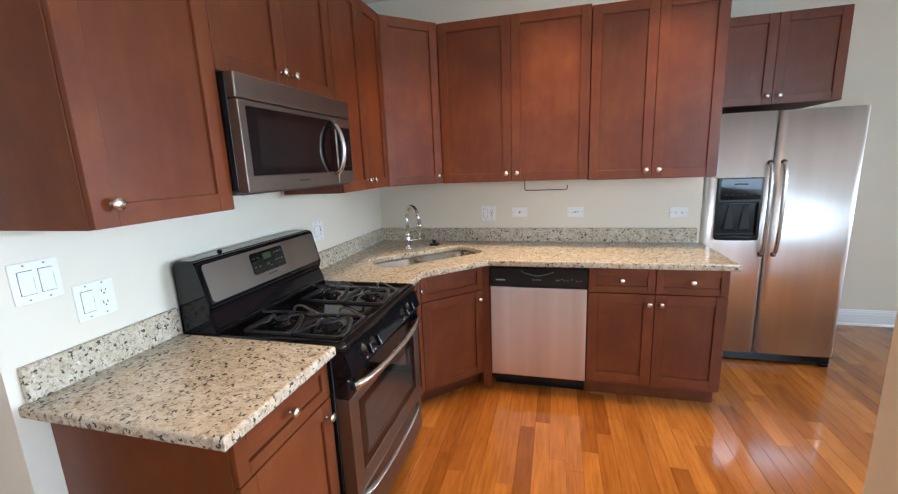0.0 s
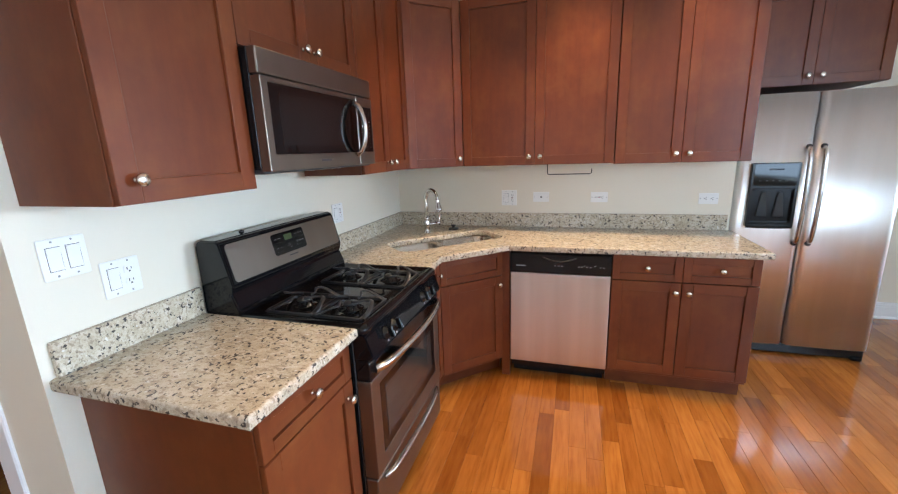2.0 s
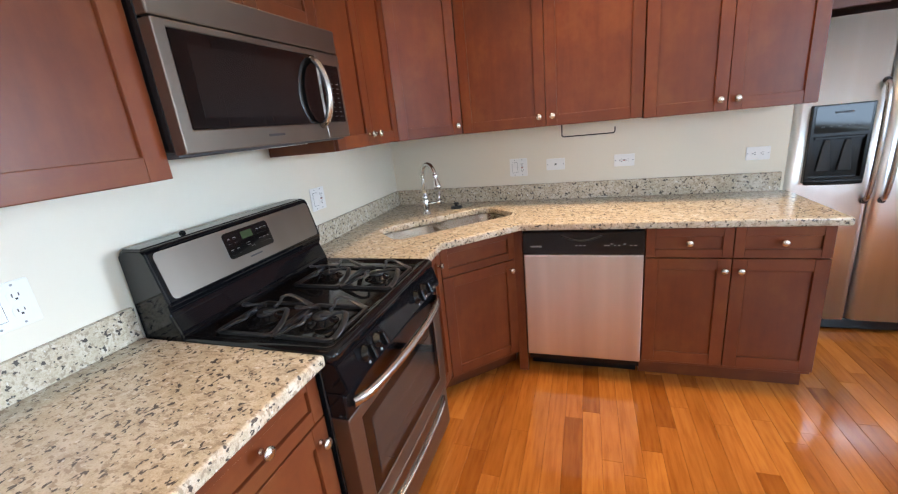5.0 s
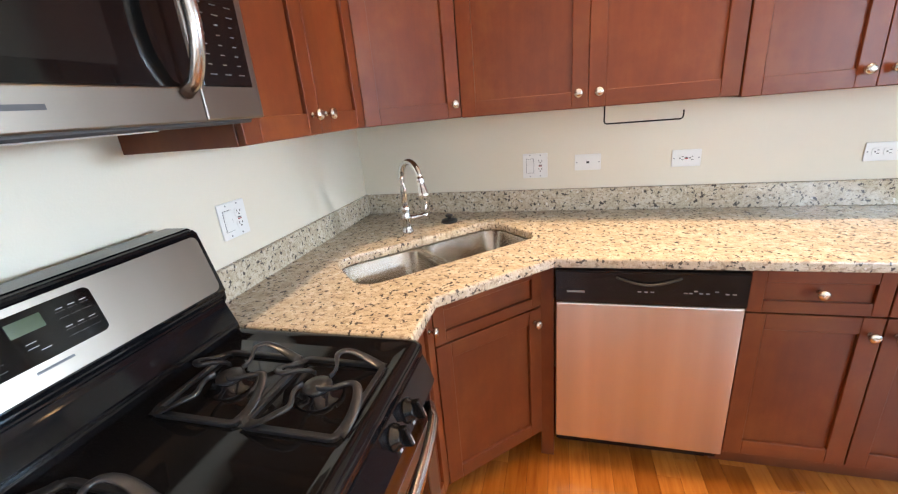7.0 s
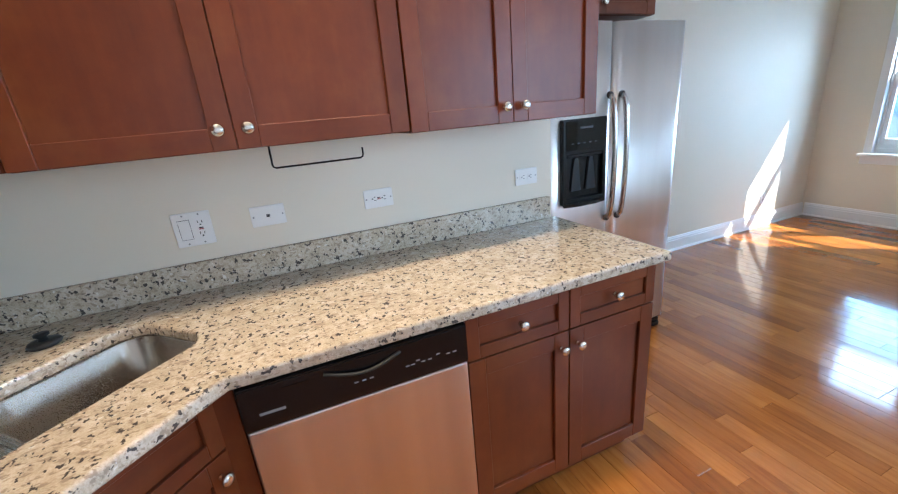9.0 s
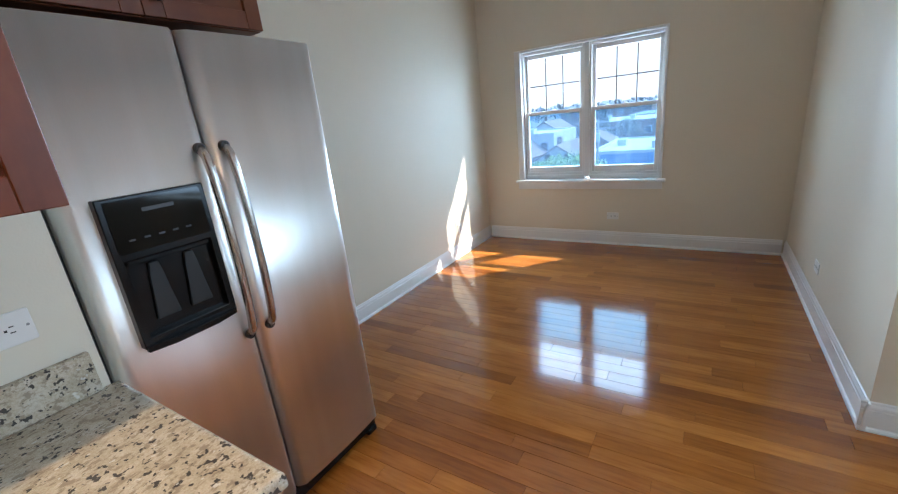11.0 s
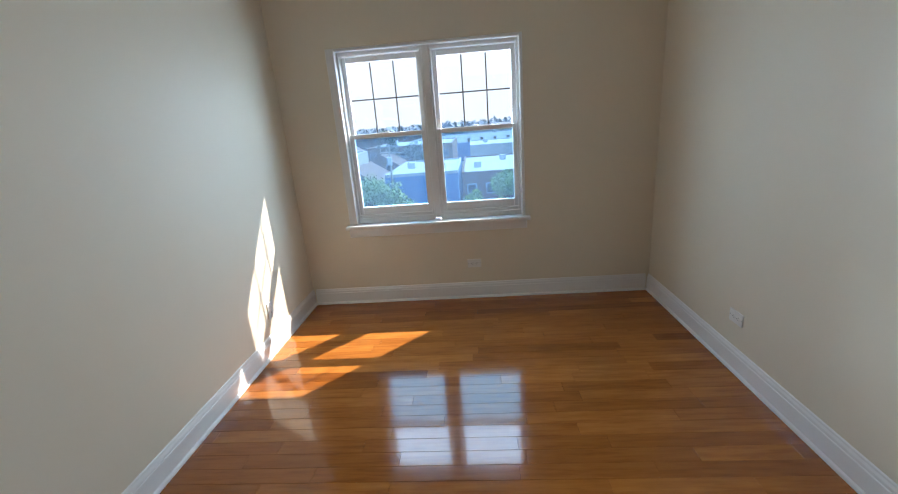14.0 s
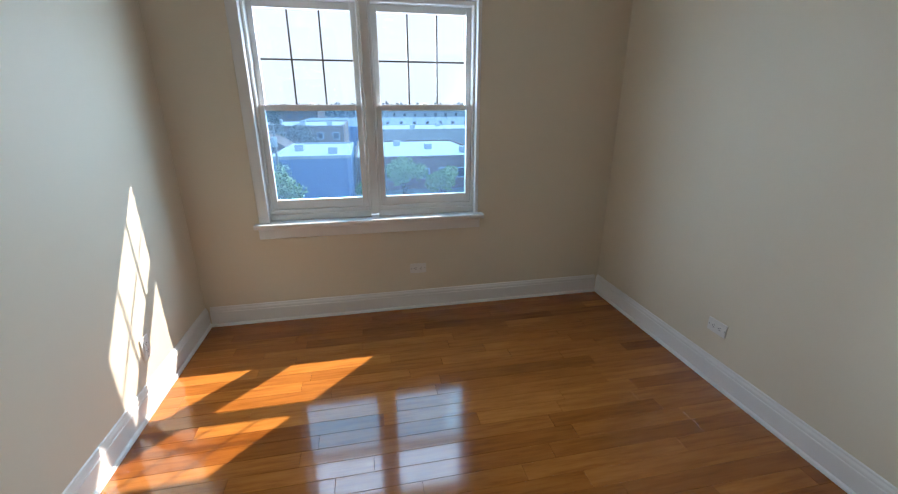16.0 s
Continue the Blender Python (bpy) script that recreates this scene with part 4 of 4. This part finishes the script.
def fridge_door(x0, x1, hx, z0=0.085, z1=1.778):
    """A door with a gently bowed face and rounded sides."""
    bm = bmesh.new()
    pts = []
    n = 20
    w = x1 - x0
    for i in range(n + 1):
        t = i / n
        e = min(t, 1 - t) * w
        rnd = 0.022 * (1 - math.sqrt(max(0, 1 - (1 - min(1, e / 0.022)) ** 2)))
        pts.append((x0 + w * t, 0.064 + rnd + 0.01 * (2 * t - 1) ** 2))
    pts += [(x1, 0.128), (x0, 0.128)]
    prism(bm, pts, z0, z1, "z")
    for f in bm.faces:
        f.smooth = abs(f.normal.z) < 0.5
    d = part("door", bm, STEEL_UP, fr, "brushed stainless door")
    hp = [(hx, 0.066 - 0.05 * math.sin(math.pi * i / 20) ** 0.32, 0.815 + 0.64 * i / 20) for i in range(21)]
    h = part("door_handle", tube(bmesh.new(), hp, 0.0135, 14, 1.0, (1, 0, 0)), STEEL_SIDE, d, "long bowed stainless handle")
    for z in (0.822, 1.448):
        part("handle_cap", lathe(bmesh.new(), [(0.017, 0), (0.016, 0.012), (0.013, 0.016)], (hx, 0.067, z), (0, -1, 0)), GREY, h)
    return d


dl = fridge_door(0.014, 0.414, 0.385)
dr_ = fridge_door(0.422, 0.906, 0.462)
bm = ring_frame((0.085, 0.935, 0.353, 1.352), (0.105, 0.965, 0.333, 1.185), 0.04, 0.075, 0.003)
dp = part("dispenser", bm, BLACK, dl, "glossy black ice and water dispenser")
part("control_face", prism(bmesh.new(), rounded(0.1, 1.205, 0.338, 1.344, 0.008, 3), 0.037, 0.0425, "y"), BLACK_GLASS, dp)
part("recess", cuboid((0.105, 0.0605, 0.965), (0.333, 0.063, 1.185)), BLACK, dp)
for px in (0.172, 0.266):
    part("paddle", prism(bmesh.new(), [(px - 0.032, 1.0), (px + 0.032, 1.0), (px + 0.017, 1.13), (px + 0.012, 1.165), (px - 0.012, 1.165), (px - 0.017, 1.13)], 0.05, 0.0603, "y", 0.003), RUBBER, dp)
part("drip_tray", prism(bmesh.new(), [(0.088, 0.05), (0.088, 0.036), (0.16, 0.018), (0.28, 0.018), (0.35, 0.036), (0.35, 0.05)], 0.925, 0.945, "z", 0.003), BLACK, dp)
part("nozzle_bar", cuboid((0.11, 0.04, 1.17), (0.328, 0.06, 1.186), 0.003), BLACK, dp)
for i in range(5):
    part("print", cuboid((0.13 + 0.036 * i, 0.0358, 1.235), (0.145 + 0.036 * i, 0.0372, 1.24)), GREY, dp)
part("print", cuboid((0.18, 0.0358, 1.305), (0.26, 0.0372, 1.315)), GREY, dp)
part("toe_grille", cuboid((0.01, 0.1, 0.012), (0.9, 0.134, 0.082), 0.006, 2), BLACK, fr)
for x in (0.04, 0.862):
    part("wheel_cover", cuboid((x - 0.03, 0.085, 0.0), (x + 0.03, 0.14, 0.03), 0.008, 2), BLACK, fr)


# ---- wall plates ----
def plate(m, w, h, label, category, gangs, across=False):
    """A screwed wall plate facing -y; gangs: (kind, x) of switch, outlet, safety outlet or jack."""
    ob = thing("wall_plate", m, label, category, "wall plates")
    part("cover", prism(bmesh.new(), rounded(-w / 2, -h / 2, w / 2, h / 2, 0.004, 3), -0.0065, -0.0005, "y", 0.0012), WHITE, ob)
    for kind, x in gangs:
        if kind == "rocker":
            part("rocker", prism(bmesh.new(), [(-0.0065, -0.033), (-0.0095, -0.033), (-0.0075, 0.0), (-0.0105, 0.033), (-0.0065, 0.033)], x - 0.0165, x + 0.0165, "x", 0.0006), WHITE, ob)
            part("seam", cuboid((x - 0.0178, -0.0069, -0.0345), (x + 0.0178, -0.0064, 0.0345)), GREY, ob)
        elif kind == "jack":
            part("jack", cuboid((x - 0.006, -0.0078, -0.005), (x + 0.006, -0.0063, 0.005)), SLOT, ob)
        else:
            for s in (-1, 1):
                cx, cz = (x + s * 0.0195, 0) if across else (x, s * 0.0195)
                f = part("socket", prism(bmesh.new(), rounded(cx - 0.0165, cz - 0.0145, cx + 0.0165, cz + 0.0145, 0.008, 3), -0.0082, -0.0063, "y"), WHITE, ob)
                for a, b, c, d in ((-0.0065, 0.004, 0.0012, 0.0045), (0.0065, 0.004, 0.0012, 0.0038), (0, -0.006, 0.0025, 0.0025)):
                    sx, sz, hw, hh = (b, a, d, c) if across else (a, b, c, d)
                    part("slot", cuboid((cx + sx - hw, -0.0087, cz + sz - hh), (cx + sx + hw, -0.0081, cz + sz + hh)), SLOT, f)
            if kind == "safety":
                part("test_button", cuboid((x - 0.007, -0.0086, 0.0006), (x + 0.007, -0.0064, 0.0042), 0.0004), SLOT, ob)
                part("reset_button", cuboid((x - 0.007, -0.0086, -0.0042), (x + 0.007, -0.0064, -0.0006), 0.0004), RED, ob, "small red reset button")
    for sx in {round(x, 3) for _, x in gangs}:
        for sz in (-1, 1):
            at = (sx + sz * (w / 2 - 0.009), -0.0064, 0) if across else (sx, -0.0064, sz * (h / 2 - 0.009))
            part("screw", lathe(bmesh.new(), [(0.0032, 0), (0.0026, 0.0012)], at, (0, -1, 0), 10), MARK, ob)
    return ob


plate(pose(0.892, 0, 1.133), 0.116, 0.116, "white two-gang plate with a switch and a safety outlet", "outlet", [("rocker", -0.024), ("safety", 0.024)])
plate(pose(1.131, 0, 1.139), 0.116, 0.073, "white sideways plate with one small jack", "wall plate", [("jack", 0.0)], True)
plate(pose(1.54, 0, 1.137), 0.116, 0.073, "white sideways outlet with safety buttons on cream wall", "outlet", [("safety", 0.0)], True)
plate(pose(2.232, 0, 1.127), 0.116, 0.073, "white sideways duplex outlet near the worktop end", "outlet", [("outlet", 0.0)], True)
plate(west(-2.371, 1.24), 0.116, 0.116, "white two-gang plate with two rocker switches", "light switch", [("rocker", -0.024), ("rocker", 0.024)])
plate(west(-2.234, 1.14), 0.116, 0.116, "white two-gang plate with rocker switch and outlet", "outlet", [("rocker", -0.024), ("outlet", 0.024)])
plate(west(-0.955, 1.15), 0.116, 0.116, "white two-gang plate with switch and safety outlet", "outlet", [("rocker", -0.024), ("safety", 0.024)])
plate(pose(EX, -0.451, 0.311, 0, 0, -90), 0.116, 0.073, "white sideways outlet under the window", "outlet", [("outlet", 0.0)], True)
plate(pose(5.383, SX, 0.312, 0, 0, 180), 0.116, 0.073, "white sideways outlet low on the beige wall", "outlet", [("outlet", 0.0)], True)
plate(pose(5.79, NX, 0.302), 0.073, 0.116, "white outlet in the sunlit wall above the skirting", "outlet", [("outlet", 0.0)])

# paper-towel wire under the wall cabinet
tw = thing("towel_holder", pose(1.182, -0.155, 1.314), "dark wire paper-towel holder under the wall cabinet", "towel holder")
part("wire", tube(bmesh.new(), [(0, 0, 0.0735), (0, 0, 0.01), (0.003, 0, 0.003), (0.01, 0, 0), (0.283, 0, 0), (0.29, 0, 0.004), (0.293, 0, 0.012), (0.293, 0, 0.034)], 0.0032, 8, 1.0, (0, 1, 0)), BRONZE, tw)
part("foot_plate", cuboid((-0.012, -0.02, 0.0705), (0.03, 0.02, 0.0735), 0.001), BRONZE, tw)

# ---- the view from the window ----
GZ = -10.0
ASPHALT = plain("asphalt", (0.055, 0.056, 0.06), 0.85, 0, 0, 0.3, 0.6)
GROUND = plain("city_ground", (0.13, 0.14, 0.12), 0.9, 0, 0, 0.4, 0.05)
BLUE = plain("blue_painted_block", (0.06, 0.22, 0.48), 0.7, 0, 0, 0.12, 0.8)
ROOFW = plain("white_roof_sheet", (0.5, 0.51, 0.52), 0.7, 0, 0, 0.12, 0.3)
BRICK = plain("red_brick", (0.21, 0.125, 0.095), 0.85, 0, 0, 0.25, 1.2)
STONE = plain("pale_facade", (0.5, 0.48, 0.45), 0.8, 0, 0, 0.15, 0.7)
SLATE = plain("house_roof", (0.2, 0.125, 0.105), 0.85, 0, 0, 0.25, 1.0)
PANE = plain("far_window", (0.04, 0.055, 0.08), 0.08)
BARK = plain("bark", (0.11, 0.085, 0.065), 0.9, 0, 0, 0.3, 6)
LEAF = plain("leaf_bright", (0.2, 0.31, 0.06), 0.55, 0, 0, 0.5, 1.4)
LEAF_D = plain("leaf_dark", (0.035, 0.062, 0.03), 0.6, 0, 0, 0.4, 0.6)
POLE = plain("pole_grey", (0.3, 0.28, 0.25), 0.8)

structure("ground", cuboid((9.0, -2500, GZ - 1), (4500, 2500, GZ)), GROUND)
structure("road", cuboid((36, -400, GZ + 0.005), (45, 400, GZ + 0.03)), ASPHALT)
structure("pavement", cuboid((45.0, -400, GZ + 0.004), (48, 400, GZ + 0.15), 0.02), STONE)


def flat_building(x0, y0, x1, y1, top, wall, label, cols, rows, vents=0):
    ob = thing("flat_roofed_building", pose(x0, y0, GZ), label, "building", "town buildings")
    w, d, h = x1 - x0, y1 - y0, top - GZ
    bm = bmesh.new()
    box(bm, (0, 0, 0), (w, d, h - 0.4))
    part("wall", bm, wall, ob)
    part("roof", cuboid((0.3, 0.3, h - 0.45), (w - 0.3, d - 0.3, h - 0.25)), ROOFW, ob, "white roof sheet")
    for nm, a, b in (("parapet", (0, 0, h - 0.4), (0.3, d, h)), ("parapet", (w - 0.3, 0, h - 0.4), (w, d, h)), ("parapet", (0.3, 0, h - 0.4), (w - 0.3, 0.3, h)), ("parapet", (0.3, d - 0.3, h - 0.4), (w - 0.3, d, h))):
        part(nm, cuboid(a, b, 0.03), ROOFW if wall == BLUE else wall, ob)
    for i in range(cols):
        for j in range(rows):
            cy, cz = d * (i + 0.5) / cols, (h - 0.6) * (j + 0.55) / rows
            f = part("window", cuboid((-0.06, cy - 0.7, cz - 0.75), (0.02, cy + 0.7, cz + 0.75), 0.02), ROOFW, ob)
            part("pane", cuboid((-0.08, cy - 0.58, cz - 0.63), (-0.055, cy + 0.58, cz + 0.63)), PANE, f)
    for i in range(vents):
        cx, cy = w * (0.2 + 0.6 * ((i * 0.37) % 1)), d * (i + 0.5) / vents
        part("roof_unit", cuboid((cx, cy - 0.6, h - 0.25), (cx + 1.6, cy + 0.6, h + 0.65), 0.05), ROOFW, ob)
    return ob


flat_building(58, 1.6, 78, 11.5, -4.5, BLUE, "blue-painted block building with a white flat roof", 0, 0, 2)
flat_building(62, -18, 90, 1.2, -5.3, BRICK, "low brick shop row with a white flat roof", 7, 1, 4)
flat_building(98, 4, 130, 24, -2.6, BRICK, "red brick warehouse with white-framed windows", 6, 2, 3)
flat_building(100, -40, 125, 0, -3.6, STONE, "long pale works building with flat roof", 9, 1, 5)
flat_building(70, 20, 84, 30, -2.4, STONE, "pale three-storey flats with flat roof", 3, 2, 1)
flat_building(200, -60, 240, -12, 0.2, STONE, "far pale office block with rows of windows", 10, 2, 2)
flat_building(210, 20, 250, 60, -0.8, BRICK, "far brick block with rows of windows", 8, 2, 2)
flat_building(290, -20, 340, 16, -0.5, STONE, "distant pale flat-roofed block", 8, 2, 1)

# glazed roof ridges of the works
saw = thing("works_hall", pose(132, -46, GZ), "long works hall with rows of white skylights", "building", "town buildings")
part("wall", cuboid((0, 0, 0), (46, 66, 5.6)), BLUE, saw)
for i in range(6):
    part("skylight", prism(bmesh.new(), [(1 + 7.5 * i, 5.6), (2.6 + 7.5 * i, 7.1), (6.6 + 7.5 * i, 5.6)], 1, 65, "y"), ROOFW, saw)
    for j in range(16):
        part("glazing_bar", cuboid((0.6 + 7.5 * i, 2 + 4 * j, 5.6), (0.95 + 7.5 * i, 2.9 + 4 * j, 6.9)), GREY, saw)


def gable_house(x, y, w, d, h, wall, label, rz):
    ob = thing("house", pose(x, y, GZ, 0, 0, rz), label, "house", "gabled houses")
    part("wall", prism(bmesh.new(), [(0, 0), (d, 0), (d, h), (d / 2, h + d * 0.32), (0, h)], 0, w, "x"), wall, ob)
    for s in (0, 1):
        a, b = ((-0.4, h - 0.25), (d / 2, h + d * 0.32 + 0.02)) if s == 0 else ((d + 0.4, h - 0.25), (d / 2, h + d * 0.32 + 0.02))
        part("roof", prism(bmesh.new(), [a, b, (b[0], b[1] + 0.18), (a[0], a[1] + 0.18)], -0.4, w + 0.4, "x"), SLATE, ob, "reddish shingle slope")
    part("chimney", cuboid((w * 0.3, d * 0.55, h), (w * 0.3 + 0.7, d * 0.55 + 0.7, h + d * 0.32 + 1.0), 0.03), BRICK, ob)
    for i in range(2):
        for j in range(2):
            f = part("window", cuboid((-0.05, d * (0.28 + 0.44 * i) - 0.5, 1.2 + 2.6 * j), (0.03, d * (0.28 + 0.44 * i) + 0.5, 2.7 + 2.6 * j), 0.02), ROOFW, ob)
            part("pane", cuboid((-0.07, d * (0.28 + 0.44 * i) - 0.4, 1.3 + 2.6 * j), (-0.045, d * (0.28 + 0.44 * i) + 0.4, 2.6 + 2.6 * j)), PANE, f)
    return ob


gable_house(60, 13.2, 11, 6.5, 4.2, STONE, "pale gabled house with reddish shingles", 0)
gable_house(76, 12.6, 11, 6.5, 5.0, BRICK, "brick gabled house behind the pole", 4)
gable_house(62, 21.5, 12, 7.5, 4.6, STONE, "pale gabled house with two window rows", -3)
gable_house(95, 26, 12, 8, 6.0, STONE, "tall pale gabled house among trees", 0)
gable_house(64, 33, 12, 7.5, 5.0, BRICK, "brick gabled house at the street end", 2)


def leaves(bm, centre, radius, count, size, rng, squash=1.0):
    for _ in range(count):
        d = Vector((rng.gauss(0, 1), rng.gauss(0, 1), rng.gauss(0, 1))).normalized() * radius * (0.45 + 0.6 * rng.random())
        p = Vector(centre) + Vector((d.x, d.y, d.z * squash))
        u = Vector((rng.gauss(0, 1), rng.gauss(0, 1), rng.gauss(0, 1))).normalized()
        v = u.orthogonal().normalized() * size * (0.6 + 0.8 * rng.random())
        u = u * size * (0.8 + 0.8 * rng.random())
        bm.faces.new([bm.verts.new(q) for q in (p - u, p + v * 0.6, p + u, p - v * 0.6)])


def tree(x, y, h, r, leaf, label, seed, conifer=False):
    rng = random.Random(seed)
    ob = thing("tree", pose(x, y, GZ), label, "tree", "street trees")
    bm = bmesh.new()
    tube(bm, [(0, 0, 0), (0.1, 0.05, h * 0.4), (0, 0.1, h * 0.92)], [0.26, 0.18, 0.03], 8)
    crown = bmesh.new()
    if conifer:
        for i in range(26):
            t = i / 25
            rr = r * (1 - t) + 0.15
            for k in range(6):
                a = 2 * math.pi * (k / 6 + rng.random() * 0.15)
                leaves(crown, (rr * 0.6 * math.cos(a), rr * 0.6 * math.sin(a), h * (0.15 + 0.83 * t)), rr * 0.45, 14, 0.22, rng, 0.4)
    else:
        for i in range(9):
            a, e = rng.random() * 6.28, 0.35 + rng.random() * 0.9
            z = h * (0.42 + 0.35 * rng.random())
            end = Vector((r * 0.75 * math.cos(a) * math.cos(e), r * 0.75 * math.sin(a) * math.cos(e), z + r * 0.6 * math.sin(e)))
            tube(bm, [(0, 0, h * 0.33), end * 0.5 + Vector((0, 0, h * 0.17)), end], [0.1, 0.06, 0.015], 6)
            leaves(crown, end, r * (0.32 + 0.25 * rng.random()), 190, 0.17, rng, 0.85)
        leaves(crown, (0, 0, h * 0.82), r * 0.5, 260, 0.17, rng)
    part("trunk", bm, BARK, ob)
    part("crown", crown, leaf, ob)
    return ob


tree(50.5, -4.4, 6.0, 2.4, LEAF, "bright green leafy tree by the shop row", 3)
tree(51, -0.3, 3.4, 1.4, LEAF, "small bright green tree on the pavement", 4)
tree(49, 12.0, 5.4, 3.0, LEAF, "leafy green tree beside the houses", 5)
tree(48, 9.0, 4.4, 2.6, LEAF, "low spreading green tree by the pole", 15)
tree(52, 15.5, 4.8, 2.4, LEAF, "green street tree in full leaf", 6)
tree(50, -9, 4.4, 2.0, LEAF, "green street tree by the shops", 7)
tree(86, 15.5, 11.0, 3.4, LEAF_D, "tall dark conifer between the houses", 8, True)
tree(90, 19, 8.4, 2.8, LEAF_D, "dark conifer among the roofs", 9, True)
tree(92, 12, 7.6, 3.2, LEAF_D, "dark leafy tree behind the blue building", 10)
tree(88, 33, 9, 3.5, LEAF_D, "tall dark tree by the houses", 11)
tree(150, 30, 10.5, 4.5, LEAF_D, "large dark tree in the middle distance", 12)

# far tree belt; distance haze is put into its bluish leaf colour
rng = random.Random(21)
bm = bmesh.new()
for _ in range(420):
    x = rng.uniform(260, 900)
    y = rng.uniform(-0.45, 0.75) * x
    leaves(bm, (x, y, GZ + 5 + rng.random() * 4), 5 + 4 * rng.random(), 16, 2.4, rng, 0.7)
tagged(link("far_trees", bm, plain("far_leaf_haze_tint", (0.13, 0.19, 0.22), 0.8, 0, 0, 0.3, 0.02)), "haze-tinted belt of trees towards the horizon", "trees", kind="stuff")

pole = thing("utility_pole", pose(55, 9.9, GZ), "grey wooden utility pole with crossarms and wires", "utility pole")
part("mast", tube(bmesh.new(), [(0, 0, 0), (0, 0, 5), (0, 0, 9.6)], [0.17, 0.14, 0.11], 10), POLE, pole)
for z in (9.2, 8.4):
    part("crossarm", cuboid((-0.08, -1.3, z), (0.08, 1.3, z + 0.16), 0.02), POLE, pole)
part("transformer", lathe(bmesh.new(), [(0.3, 7.0), (0.33, 7.1), (0.33, 7.9), (0.2, 8.05)], (-0.4, 0, 0)), ROOFW, pole)
for y in (-1.2, -0.5, 0.5, 1.2):
    part("wire", tube(bmesh.new(), [(x, y + x * 0.18, 9.4 - 2.2 * (1 - ((x - 30) / 30) ** 2)) for x in range(0, 61, 6)], 0.025, 5), GREY, pole)

# ---- floor boards ----
BW = 0.083
rng = random.Random(5)
LENGTHS = (0.42, 0.58, 0.74, 0.92, 1.15)


def board(bm, x0, y0, x1, y1):
    c = 0.0009
    lo = [bm.verts.new(p) for p in ((x0, y0, -0.018), (x1, y0, -0.018), (x1, y1, -0.018), (x0, y1, -0.018))]
    mid = [bm.verts.new(p) for p in ((x0, y0, -c), (x1, y0, -c), (x1, y1, -c), (x0, y1, -c))]
    top = [bm.verts.new(p) for p in ((x0 + c, y0 + c, 0), (x1 - c, y0 + c, 0), (x1 - c, y1 - c, 0), (x0 + c, y1 - c, 0))]
    bm.faces.new(top)
    for i in range(4):
        j = (i + 1) % 4
        bm.faces.new((lo[i], lo[j], mid[j], mid[i]))
        bm.faces.new((mid[i], mid[j], top[j], top[i]))


meshes = {}
for length in LENGTHS:
    bm = bmesh.new()
    board(bm, 0.0003, 0.0003, BW - 0.0003, length - 0.0003)
    me = bpy.data.meshes.new("plank")
    bm.to_mesh(me)
    bm.free()
    me.materials.append(PLANK)
    meshes[length] = me
floor = tagged(new("floor"), "glossy honey-coloured oak strip floor", "floor", kind="structure")
rest = bmesh.new()
count = 0
x = -3.1
while x < 6.53:
    south, north = (-6.1, -0.8) if x < -0.15 else (-6.1, 0.02) if x < 2.28 else (-6.1, 1.02) if x < 4.2 else (-1.95, 1.02)
    y = -6.05 + rng.random() * -0.9
    while y < north:
        length = rng.choice(LENGTHS)
        a, b = max(y, south), min(y + length, north)
        if b - a < 0.02:
            y += length
            continue
        whole = b - a > length - 0.001
        near = whole and 0.6 < x < 6.5 and -3.3 < y and count < 310
        if near:
            ob = new("plank", meshes[length])
            ob.parent = floor
            ob.location = (x, y, 0)
            count += 1
        else:
            board(rest, x + 0.0003, a + 0.0003, x + BW - 0.0003, b - 0.0003)
        y += length
    x += BW
ob = part("planks", rest, PLANKS, floor)
tagged(ob, kind="stuff")
